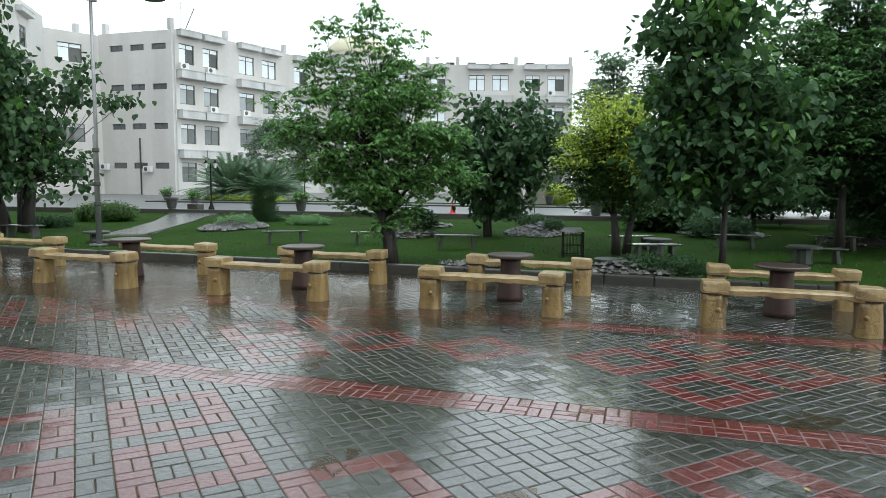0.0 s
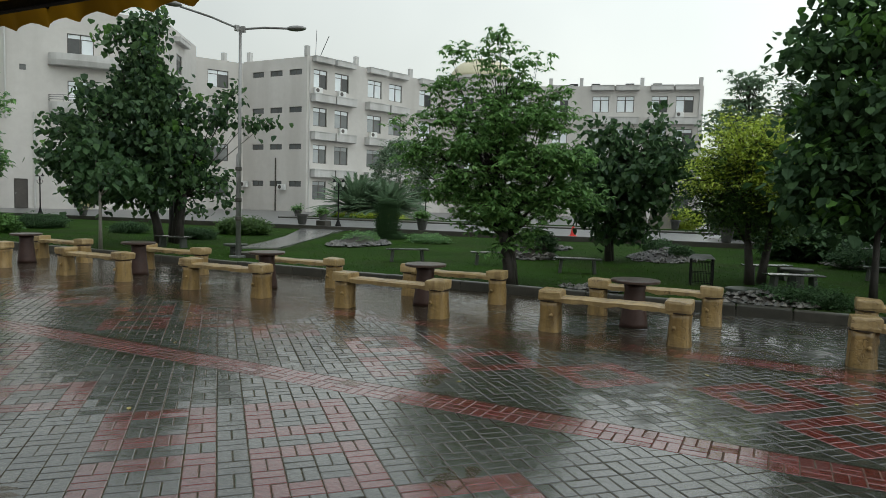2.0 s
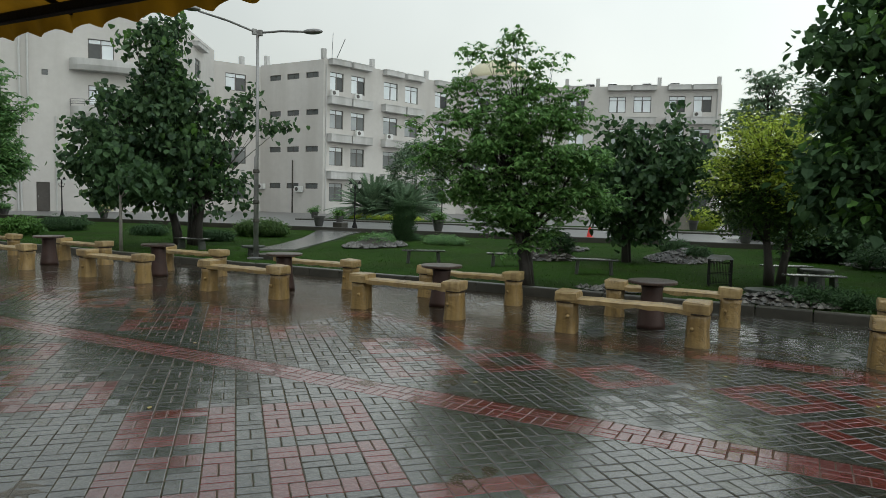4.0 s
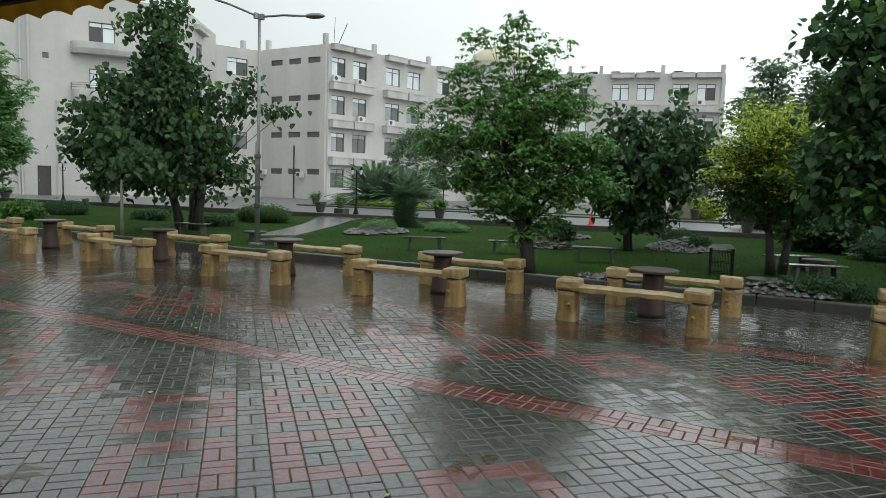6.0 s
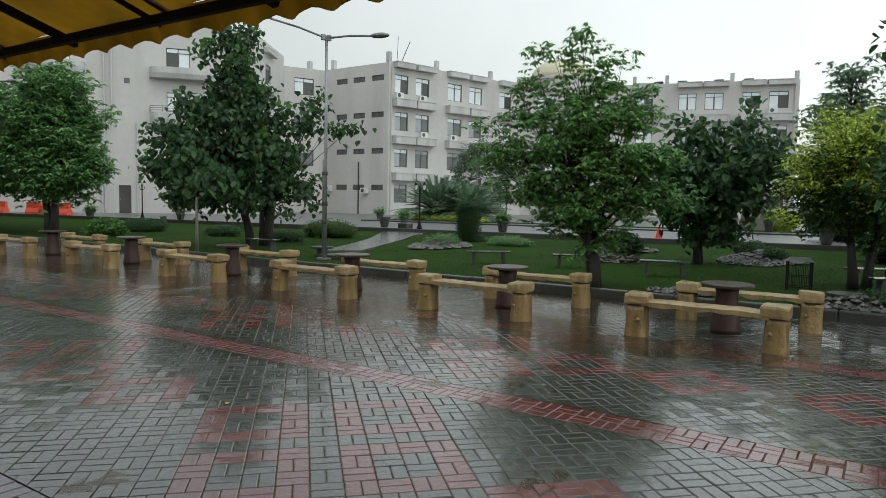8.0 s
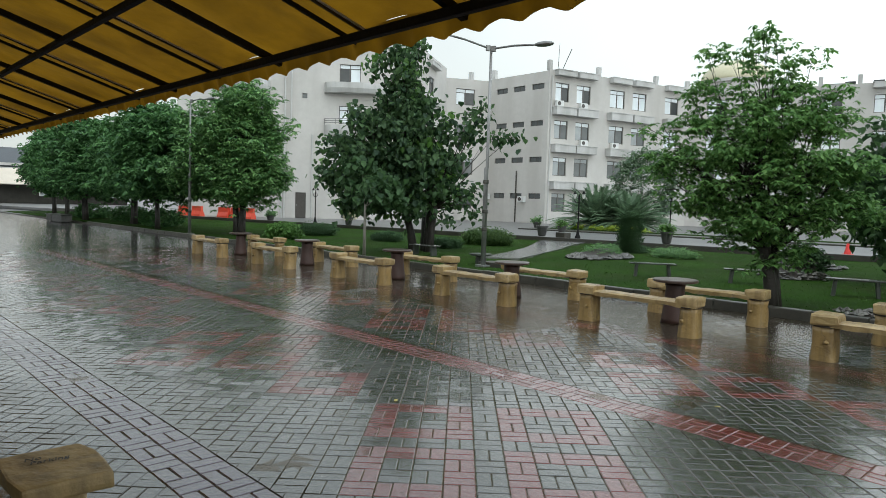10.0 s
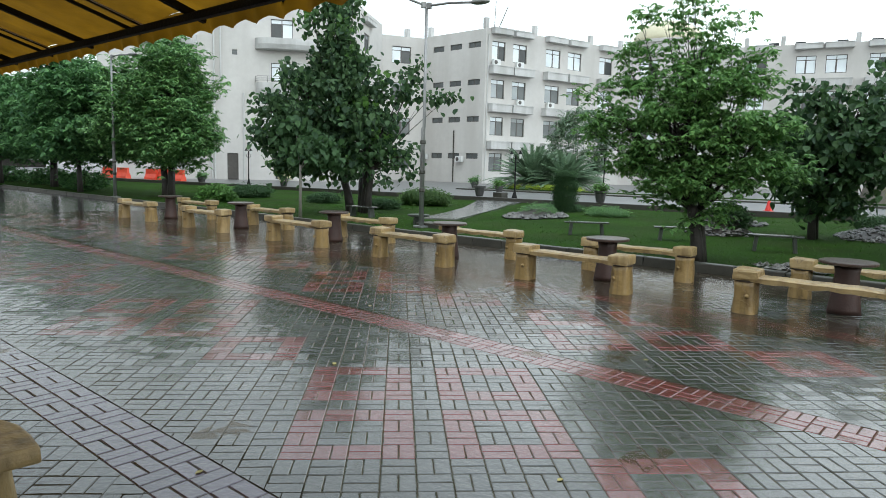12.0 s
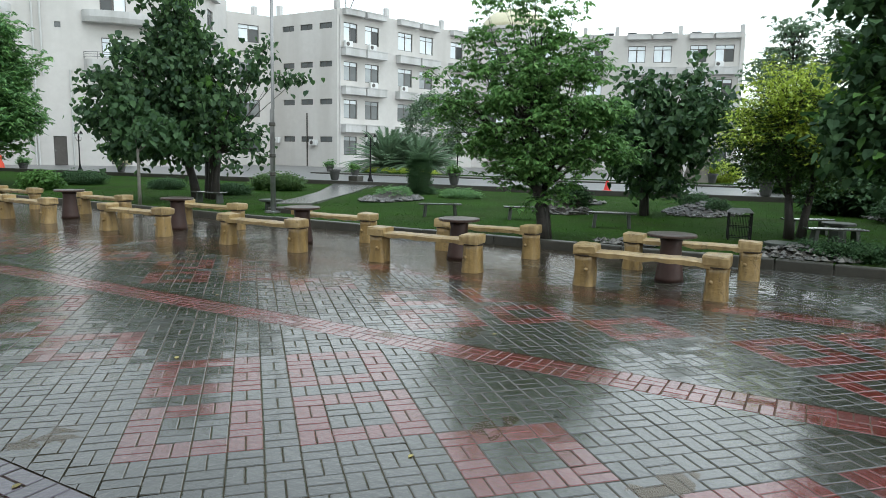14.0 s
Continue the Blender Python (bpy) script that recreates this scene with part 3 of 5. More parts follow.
for s, z in ((1.0, 10.72), (3.7, 10.72), (3.9, 7.38), (7.6, 7.38)):
    ac_unit(F0, F1, s, z)
for s, z in ((13.4, 10.72), (13.4, 7.38)):
    ac_unit(R0, R1, s, z)
for s in (2.6, 4.9, 8.4, 11.2):
    rz = math.atan2(R1[1] - R0[1], R1[0] - R0[0])
    box_part("roof_tank", along(R0, R1, s, -1.2, 14.1), (0.9, 0.7, 0.5), ROOM, wing_r, rz=rz, bevel=0.05)
for s in (3.6, 8.9, 12.0):
    rz = math.atan2(F1[1] - F0[1], F1[0] - F0[0])
    box_part("roof_tank", along(F0, F1, s, -1.0, 14.05), (0.9, 0.6, 0.35), ROOM, wing_f, rz=rz, bevel=0.05)
# far end of the far wing, closing it
wall_run(wing_r, R1, (-11.2, 86.3), BASE_Z, 13.95, [])
pipe_part(wing_r, R0, R1, 15.3, 0.2, 13.6, 0.06)
pipe_part(wing_f, F0, F1, 0.25, 0.2, 13.4, 0.05)

# gable side of the main wing with slit windows
side_wing = thing("slit_window_wing", pose(0, 0, 0), "cream-rendered end wall with rows of small slit windows", "building")
slits = [(1.15, 2.55), (3.3, 4.75), (5.55, 7.0)]
holes = [(s0, s1, t - 0.5, t) for s0, s1 in slits for t in (12.82, 9.53, 6.25, 2.92)]
wall_run(side_wing, S0, S1, BASE_Z, 13.85, holes)
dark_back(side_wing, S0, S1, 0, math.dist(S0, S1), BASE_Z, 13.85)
for s0, s1, z0, z1 in holes:
    rz = math.atan2(S1[1] - S0[1], S1[0] - S0[0])
    win = frame_part(side_wing, S0, S1, s0, s1, z0, z1, False)
    box_part("pane", along(S0, S1, (s0 + s1) / 2, -0.13, (z0 + z1) / 2), (s1 - s0 - 0.06, 0.015, z1 - z0 - 0.06), PANE_DARK, win, rz=rz)
box_part("roof", (-42.5, 53.0, 13.3), (9.0, 8.6, 0.25), ROOFING, side_wing, rz=-0.02)
box_part("roof_post", along(S0, S1, 0.5, -0.3, 14.25), (0.4, 0.4, 1.0), TRIM, side_wing, bevel=0.02)
pipe_part(side_wing, S0, S1, 4.1, 0.2, 5.0, 0.06, KERB)
ac_unit(S0, S1, 5.0, 2.1, 0.5)
ac_unit(S0, S1, 0.4, 2.3, 0.5)
bm = bmesh.new()
tube(bm, [along(S0, S1, 8.0, -0.6, 14.0), along(S0, S1, 8.1, -0.6, 16.2)], 0.02, 6)
tube(bm, [along(S0, S1, 8.4, -0.8, 14.0), along(S0, S1, 9.3, -0.8, 15.6)], 0.03, 6)
part("aerial", bm, BLACK_IRON, side_wing)

# block with rounded balconies, and the link beside it
block = thing("balcony_block", pose(0, 0, 0), "cream-rendered four-storey block with rounded balconies and drainpipes", "building")
lwin = []
for t in ROW_TOPS:
    lwin += [(12.7, 14.4, t - 1.55, t - 0.1), (4.4, 6.2, t - 1.55, t - 0.1)]
lwin[6] = (13.0, 14.4, 0.3, 2.6)
lwin[7] = (4.4, 6.2, 1.4, 2.8)
door_hole = (9.3, 10.15, 0.2, 2.3)
vents = [(9.75, 10.15, 9.9, 10.3), (8.1, 8.5, 6.6, 7.0)]
wall_run(block, L0, L1, BASE_Z, 14.6, lwin + [door_hole] + vents)
dark_back(block, L0, L1, 0, math.dist(L0, L1), BASE_Z, 14.6)
for i, (s0, s1, z0, z1) in enumerate(lwin):
    window_part(block, L0, L1, s0, s1, z0, z1, (1, 1, 0, 0, 0, 3, 3, 3)[i])
rz = math.atan2(L1[1] - L0[1], L1[0] - L0[0])
for s0, s1, z0, z1 in vents:
    box_part("vent_cover", along(L0, L1, (s0 + s1) / 2, -0.12, (z0 + z1) / 2), (s1 - s0 - 0.01, 0.03, z1 - z0 - 0.01), PANE_DARK, block, rz=rz)
door = box_part("door", along(L0, L1, 9.72, -0.15, 1.25), (0.85, 0.06, 2.1), FRAME, block, "grey-brown metal door", rz=rz, bevel=0.02)
box_part("door_handle", along(L0, L1, 9.4, -0.09, 1.25), (0.04, 0.06, 0.14), STEEL, door, rz=rz)


def balcony(owner, a, b, s0, s1, z, rail):
    """A balcony slab with a bowed front and an optional rail."""
    bm = bmesh.new()
    steps, mid, half = 14, (s0 + s1) / 2, (s1 - s0) / 2
    ring = [(mid + half * math.cos(math.pi * k / steps), 1.1 * math.sin(math.pi * k / steps) ** 0.6) for k in range(steps + 1)]
    low = [bm.verts.new(along(a, b, s, o * 0.86, z - 0.35)) for s, o in ring]
    high = [bm.verts.new(along(a, b, s, o, z)) for s, o in ring]
    top = [bm.verts.new(along(a, b, s, o, z + 0.45)) for s, o in ring]
    for p, q in ((low, high), (high, top)):
        for i in range(steps):
            bm.faces.new((p[i], p[i + 1], q[i + 1], q[i]))
    bm.faces.new(low), bm.faces.new(top[::-1])
    ob = part("balcony", bm, TRIM, owner)
    if rail:
        for h in (0.62, 0.78, 0.94):
            bm = bmesh.new()
            tube(bm, [along(a, b, s, o * 0.97, z + h) for s, o in ring], 0.025, 6)
            part("rail", bm, STEEL, ob)
        for s, o in ring[1:-1:3]:
            bm = bmesh.new()
            tube(bm, [along(a, b, s, o * 0.97, z + 0.45), along(a, b, s, o * 0.97, z + 0.95)], 0.025, 6)
            part("baluster", bm, STEEL, ob)


for z, rail in ((10.75, False), (7.35, True), (4.0, True)):
    balcony(block, L0, L1, 11.5, 16.6, z, rail)
    balcony(block, L0, L1, 3.0, 7.2, z, rail)
for s, z0, z1 in ((8.4, 0.2, 14.4), (8.9, 6.5, 14.4), (10.6, 0.2, 7.0), (8.2, 0.2, 4.5)):
    pipe_part(block, L0, L1, s, z0, z1, 0.07)
kholes = [(3.2, 4.8, t - 1.6, t - 0.1) for t in ROW_TOPS]
wall_run(block, K0, K1, BASE_Z, 14.6, kholes)
for i, h in enumerate(kholes):
    window_part(block, K0, K1, *h, 3)
dark_back(block, K0, K1, 0.5, 8.4, BASE_Z, 14.6)
ledge_part(block, K0, K1, 2.6, 5.6, 13.6, 13.95, 0.5, "hood")
ledge_part(block, K0, K1, 2.8, 5.4, 10.3, 10.6, 0.5)
ledge_part(block, K0, K1, 2.8, 5.4, 7.0, 7.3, 0.5)
box_part("roof", along(L0, L1, 9.5, -5.2, 14.0), (18.8, 9.6, 0.25), ROOFING, block, rz=rz)
link = thing("stair_link", pose(0, 0, 0), "plain cream-rendered link with a single column of windows", "building")
choles = [(1.0, 2.9, t - 1.6, t - 0.05) for t in ROW_TOPS]
wall_run(link, C0, C1, BASE_Z, 13.75, choles)
for i, h in enumerate(choles):
    window_part(link, C0, C1, *h, (2, 3, 3, 3)[i])
dark_back(link, C0, C1, 0.2, 4.1, BASE_Z, 13.75)
box_part("roof", (-50.5, 48.2, 13.2), (6, 6, 0.25), ROOFING, link)
box_part("roof_post", along(C0, C1, 2.6, -0.3, 14.1), (0.4, 0.4, 0.8), TRIM, link, bevel=0.02)

# dome over the far corner
dome = thing("dome", pose(-36.9, 84.0, 0), "pale gold dome on a drum behind the roofs", "dome")
bm = bmesh.new()
turned(bm, [(4.4, -0.15), (4.4, 17.2), (4.6, 17.25), (4.6, 17.6), (4.4, 17.65)], 32)
part("drum", bm, WALL_PAINT, dome)
bm = bmesh.new()
turned(bm, [(4.3 * math.cos(radians(a)), 17.65 + 2.7 * math.sin(radians(a))) for a in range(0, 90, 9)] + [(0.05, 20.5)], 32)
part("cupola", bm, DOME, dome, smooth=True)

# low canteen at the far end of the plaza
canteen = thing("canteen", pose(-100, 22, 0), "low grey canteen with a beige canopy and dark roof", "building")
for i, y in enumerate((-26, -18, -10, -2, 6)):
    add = box_part("wall", (-1, y, 1.4), (0.4, 5.0, 2.9), KERB, canteen)
    box_part("window", (-0.9, y + 4, 1.9), (0.2, 2.6, 1.3), PANE_PALE, canteen)
    box_part("wall", (-1, y + 4, 0.6), (0.4, 3.0, 1.2), KERB, canteen)
box_part("canopy", (0.6, -8, 3.6), (4.2, 42, 0.12), BEIGE, canteen, ry=0.5)
box_part("wall", (-2.5, -8, 4.2), (0.4, 42, 2.4), WALL_PAINT, canteen)
box_part("roof", (-6, -8, 6.3), (8, 42, 0.2), TILE_DARK, canteen, ry=0.35)

# unseen wall added behind the camera: closes the place, dark to limit bounce light
rear = box_part("wall_south", (-30, -5.2, 2.0), (110, 0.3, 4.2), REAR_WALL)
tagged(rear, "unseen plain wall behind the camera, dark to curb bounce light", "wall", kind="structure")


# ---- trees ----
def leaf_cloud(rng, centres, count, spread, size, kind, droop=0.5, flat=0.75):
    """Leaves round each centre. kind: 'broad' hanging hearts, 'rosette' fans of leaflets, 'fine' small blades."""
    counts = np.maximum(1, (count * rng.uniform(0.7, 1.3, len(centres))).astype(int))
    q = np.repeat(np.array(centres, float), counts, axis=0)
    k = len(q)
    q += rng.normal(0, spread, (k, 3)) * (1, 1, flat)
    a, s = rng.uniform(0, 2 * np.pi, k), (size * rng.uniform(0.6, 1.3, k))[:, None]
    if kind == "broad":
        tilt = np.clip(rng.normal(0.95, 0.4, k) * droop, 0.05, 1.5)
        d = np.stack([np.cos(a) * np.cos(tilt), np.sin(a) * np.cos(tilt), -np.sin(tilt)], 1)
        side = np.stack([-np.sin(a), np.cos(a), rng.uniform(-0.35, 0.35, k)], 1)
        up = np.cross(side, d)
        curl = rng.uniform(0.02, 0.16, k)[:, None]
        pts = [q, q + s * (0.1 * d + 0.4 * side - curl * up), q + s * (0.5 * d + 0.4 * side - 1.3 * curl * up), q + s * (d - 1.2 * curl * up), q + s * (0.5 * d - 0.4 * side - 1.3 * curl * up), q + s * (0.1 * d - 0.4 * side - curl * up), q + s * (0.45 * d + 0.04 * up)]
        tri = np.array([(6, i, i + 1) for i in range(5)] + [(6, 5, 0)])
        faces = (np.arange(k) * 7)[:, None, None] + tri
        return np.stack(pts, 1).reshape(-1, 3).tolist(), faces.reshape(-1, 3).tolist()
    fan, wide = (6, 0.24) if kind == "rosette" else (3, 0.26)
    tilt0 = rng.uniform(-0.1, 0.7, k) * droop
    verts = []
    for j in range(fan):
        b = a + 2 * np.pi * j / fan + rng.uniform(-0.3, 0.3, k)
        t = tilt0 + rng.uniform(-0.15, 0.5, k)
        long = s * rng.uniform(0.7, 1.15, k)[:, None]
        d = np.stack([np.cos(b) * np.cos(t), np.sin(b) * np.cos(t), -np.sin(t)], 1)
        side = np.stack([-np.sin(b), np.cos(b), rng.uniform(-0.3, 0.3, k)], 1) * wide
        m = q + long * 0.55 * d
        verts += [q + 0.1 * long * d, m + long * side, q + long * d - np.array([0, 0, 0.15]) * long, m - long * side]
    faces = np.arange(k * fan * 4).reshape(-1, 4)
    return np.stack(verts, 1).reshape(-1, 3).tolist(), faces.tolist()


def tree(label, x, y, trunk_h, trunk_r, lobes, clumps, count, spread, size, kind, leaf, seed, bark=None, droop=0.6, young=None, young_share=0.0, stems=1, foot=0.16, lean=(0, 0), z=0.08, group="", face=0, flat=0.75):
    """A trunk that forks into a limb for each lobe (dx, dy, z, rx, ry, rz), twigs to the clumps, and leaves on the twigs. face: the lobes' dx runs that many degrees left of x."""
    cf, sf = math.cos(radians(face)), math.sin(radians(face))
    lobes = [(cf * u - sf * w, sf * u + cf * w, *rest) for u, w, *rest in lobes]
    rng = np.random.default_rng(seed)
    t = thing("tree", pose(x, y, z), label, "tree", group)
    total = sum(l[3] * l[4] * l[5] for l in lobes) ** 1.0
    bm = bmesh.new()
    forks = []
    for s in range(stems):
        ox, oy = (foot * rng.uniform(-1, 1), 0.75 * foot * rng.uniform(-1, 1)) if stems > 1 else (0, 0)
        pts = [(ox, oy, -0.1), (ox * 1.3 + 0.3 * lean[0], oy * 1.3 + 0.3 * lean[1], trunk_h * 0.4), (ox * 2 + lean[0], oy * 2 + lean[1], trunk_h)]
        r = trunk_r if stems == 1 else trunk_r * rng.uniform(0.6, 0.85)
        tube(bm, pts, [r * 1.25, r * 0.95, r * 0.75], 10)
        forks.append(Vector(pts[-1]))
    part("trunk", bm, bark or BARK, t, smooth=True)
    bm = bmesh.new()
    old, fresh = [], []
    for i, (dx, dy, lz, rx, ry, rz) in enumerate(lobes):
        c = Vector((dx, dy, lz))
        f = min(forks, key=lambda v: (v - c).length) if stems > 1 else forks[0]
        mid = f.lerp(c, 0.5) + Vector(rng.uniform(-0.15, 0.15, 3)) * min(rx, 1)
        rr = trunk_r * (0.5 if len(lobes) > 2 else 0.65) * min(1.0, max(0.25, rx))
        tube(bm, [f - Vector((0, 0, 0.1)), mid, c], [rr, rr * 0.6, rr * 0.3], 7)
        n = max(3, int(clumps * rx * ry * rz / total))
        for _ in range(n):
            v = rng.normal(0, 1, 3)
            v /= np.linalg.norm(v)
            rad = rng.uniform(0.2, 1.0) ** 0.5 * rng.uniform(0.78, 1.28)
            p = Vector((c.x + rx * v[0] * rad, c.y + ry * v[1] * rad, c.z + rz * v[2] * rad))
            if p.z < 0.25:
                continue
            if rng.uniform() < 0.8:
                start = mid.lerp(c, rng.uniform(0, 1))
                bend = start.lerp(p, 0.55) + Vector((0, 0, 0.12 * (p - start).length))
                tube(bm, [start, bend, p], [rr * 0.25, rr * 0.14, 0.006], 4, cap=False)
            (fresh if young and v[2] + rng.uniform(-0.3, 0.3) > 1 - 1.6 * young_share else old).append(tuple(p))
    part("branchwork", bm, bark or BARK, t, smooth=True)
    v, f = leaf_cloud(rng, old, count, spread, size, kind, droop, flat)
    crown = mesh_part("crown", v, f, leaf, t)
    if fresh:
        v, f = leaf_cloud(rng, fresh, count, spread, size, kind, droop, flat)
        mesh_part("top_leaves", v, f, young, t, "lighter leaves of the upper clumps, lime-yellow where young")
    return t


def bush(name, label, category, x, y, z, rx, ry, rz, n, size, leaf, seed, kind="fine", boxy=False, group=""):
    """A shrub: short stems and a dense shell of leaves."""
    rng = np.random.default_rng(seed)
    t = thing(name, pose(x, y, z), label, category, group)
    bm = bmesh.new()
    for _ in range(7):
        a, r = rng.uniform(0, 6.28), rng.uniform(0.1, 0.8)
        tube(bm, [(0.1 * rx * math.cos(a), 0.1 * ry * math.sin(a), -0.05), (r * rx * math.cos(a), r * ry * math.sin(a), rz * 1.3)], [0.025, 0.008], 5)
    part("stems", bm, BARK, t)
    centres = []
    for _ in range(n):
        v = rng.normal(0, 1, 3)
        v = v / (np.abs(v).max() if boxy else np.linalg.norm(v))
        rad = rng.uniform(0.4, 1) ** 0.35 * rng.uniform(0.9, 1.06)
        centres.append((rx * v[0] * rad, ry * v[1] * rad, max(0.03, rz * (1 + v[2] * rad))))
    v, f = leaf_cloud(rng, centres, 7, 0.05 + 0.06 * min(rx, ry), size, kind, 0.4)
    mesh_part("foliage", v, f, leaf, t)
    return t


# feathery tree at the kerb
tree("leafy young tree with feathery fresh green leaves beside the kerb", -4.35, 11.75, 1.0, 0.12,
     [(-0.4, 0, 1.45, 0.95, 0.9, 0.4), (-1.2, 0.2, 1.85, 0.75, 0.8, 0.35), (0.45, 0.1, 1.7, 0.8, 0.8, 0.35), (0.95, 0, 1.8, 0.5, 0.5, 0.25), (0.8, 0.1, 2.4, 0.5, 0.5, 0.28), (0.3, -0.2, 2.35, 0.8, 0.8, 0.4), (-0.7, -0.1, 2.4, 0.9, 0.9, 0.45), (-1.6, 0, 2.5, 0.55, 0.6, 0.3), (-2.1, 0.1, 2.25, 0.3, 0.4, 0.2),
      (-0.45, 0, 3.05, 0.85, 0.8, 0.42), (0.45, 0, 3.05, 0.5, 0.6, 0.3), (-1.4, 0.1, 3.2, 0.45, 0.5, 0.28), (-2.05, 0, 3, 0.3, 0.35, 0.2), (-0.35, 0, 3.65, 0.55, 0.6, 0.35), (-1.25, 0, 3.75, 0.35, 0.4, 0.2), (-1.65, 0, 3.62, 0.22, 0.25, 0.14), (0.35, 0, 3.6, 0.3, 0.35, 0.2), (0.45, 0, 3.55, 0.16, 0.2, 0.12),
      (-0.95, 0, 4.25, 0.2, 0.22, 0.2), (-0.6, 0, 4.23, 0.2, 0.22, 0.24), (-0.15, 0, 4.2, 0.24, 0.25, 0.26), (0.2, 0, 4.13, 0.2, 0.22, 0.22), (-0.5, 0, 4.58, 0.14, 0.16, 0.12), (-1.4, 0, 4.23, 0.15, 0.16, 0.09), (-0.2, 0, 0.95, 0.5, 0.5, 0.3)],
     540, 11, 0.135, 0.112, "rosette", LEAF_MID, 11, droop=0.75, stems=3, face=20, flat=0.48)
# dark tree on the lawn
tree("small dense tree with dark green leaves on the lawn", -4.05, 18.1, 1.2, 0.13,
     [(0.0, 0, 1.7, 1.25, 1.2, 0.7), (-0.6, 0, 2.5, 0.95, 1.0, 0.7), (0.8, 0, 2.5, 1.15, 1.1, 0.75), (-0.75, 0, 3.5, 0.25, 0.3, 0.4), (0.1, 0, 3.25, 0.5, 0.6, 0.4), (0.95, 0, 3.9, 0.22, 0.3, 0.45), (0.95, 0, 3.3, 0.5, 0.5, 0.4), (1.75, 0, 2.9, 0.35, 0.4, 0.35), (1.85, 0, 2.1, 0.35, 0.4, 0.35), (-0.2, 0, 3.5, 0.2, 0.3, 0.3), (0.1, 0, 0.95, 0.9, 0.9, 0.4)],
     360, 16, 0.17, 0.17, "broad", LEAF_DARK, 12, stems=2, droop=1.0, face=14)
# yellow-green tree
tree("rounded tree with lime-yellow new leaves over dark green", -0.5, 15.1, 0.9, 0.11,
     [(-0.3, 0, 2.0, 1.05, 1.0, 0.95), (-0.25, 0, 2.7, 0.9, 0.9, 0.75), (0.3, 0, 1.7, 0.9, 0.9, 0.8), (-0.8, 0, 1.9, 0.6, 0.6, 0.75)],
     1000, 12, 0.12, 0.085, "fine", LEAF_OLIVE, 13, stems=2, young=LEAF_LIME, young_share=0.62)
# large-leaved tree close to the plaza
tree("large-leaved dark green tree leaning over the kerb", 1.32, 12.7, 1.3, 0.06,
     [(-0.4, 0, 2.3, 0.85, 0.9, 0.6), (0.5, -0.1, 2.0, 0.65, 0.8, 0.55), (-0.95, -0.2, 2.0, 0.45, 0.5, 0.55), (-0.75, 0, 3.1, 0.6, 0.7, 0.4), (0.0, -0.2, 3.2, 0.75, 0.8, 0.5), (0.85, 0, 2.7, 0.45, 0.6, 0.45), (-0.7, -0.2, 4.0, 0.65, 0.6, 0.45), (-1.25, 0, 4.3, 0.18, 0.25, 0.22), (-1.0, 0, 4.75, 0.25, 0.3, 0.25), (-0.45, 0, 4.9, 0.45, 0.5, 0.4), (-0.4, 0, 5.5, 0.38, 0.4, 0.35), (-0.05, 0, 4.1, 0.5, 0.6, 0.4), (0.1, 0, 4.7, 0.3, 0.4, 0.3), (-0.6, -0.3, 1.5, 0.5, 0.5, 0.3)],
     440, 16, 0.19, 0.165, "broad", LEAF_SHADED, 14, droop=0.95, young=LEAF_BRIGHT, young_share=0.2, face=-5)
# crown shading put into the colour: dark leaves below, lighter green on top
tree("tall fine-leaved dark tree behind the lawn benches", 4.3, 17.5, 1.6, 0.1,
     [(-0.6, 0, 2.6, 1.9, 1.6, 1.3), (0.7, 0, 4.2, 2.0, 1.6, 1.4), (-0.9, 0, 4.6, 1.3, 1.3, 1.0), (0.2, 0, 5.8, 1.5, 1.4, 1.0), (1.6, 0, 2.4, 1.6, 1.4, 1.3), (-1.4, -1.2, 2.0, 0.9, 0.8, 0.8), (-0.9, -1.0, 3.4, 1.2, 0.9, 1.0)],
     900, 10, 0.18, 0.15, "rosette", LEAF_SHADED, 15, young=LEAF_DEEP, young_share=0.62)
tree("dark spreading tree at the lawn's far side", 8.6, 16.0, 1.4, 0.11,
     [(-0.5, 0, 2.5, 2.0, 1.6, 1.4), (0.7, 0, 4.2, 2.0, 1.6, 1.5), (-0.6, 0, 5.2, 1.5, 1.4, 1.0)], 420, 9, 0.2, 0.2, "rosette", LEAF_SHADED, 16)
# the gloom at the garden's end is carried by the darkened leaf colour
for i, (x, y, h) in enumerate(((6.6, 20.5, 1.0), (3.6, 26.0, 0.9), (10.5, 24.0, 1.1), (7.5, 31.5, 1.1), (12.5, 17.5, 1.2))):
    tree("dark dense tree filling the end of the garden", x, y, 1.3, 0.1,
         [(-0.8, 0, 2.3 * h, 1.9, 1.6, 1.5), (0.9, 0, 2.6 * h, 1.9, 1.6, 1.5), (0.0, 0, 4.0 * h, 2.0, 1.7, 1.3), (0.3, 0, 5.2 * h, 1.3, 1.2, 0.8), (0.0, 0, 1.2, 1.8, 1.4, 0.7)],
         360, 9, 0.26, 0.27, "rosette", LEAF_SHADED, 120 + i, stems=2, group="trees at the garden's end")
tree("airy grey-green tree beyond the road", -1.3, 34.5, 2.6, 0.2,
     [(-0.9, 0, 5.6, 1.4, 1.3, 1.0), (0.6, 0, 5.2, 1.5, 1.3, 1.2), (-0.5, 0, 7.2, 1.0, 1.0, 0.8), (1.8, 0, 6.4, 1.2, 1.2, 1.0), (2.8, 0, 4.6, 1.4, 1.2, 1.2), (-2.2, 0, 6.0, 0.5, 0.6, 0.3)],
     300, 7, 0.22, 0.26, "rosette", LEAF_GREY, 17)
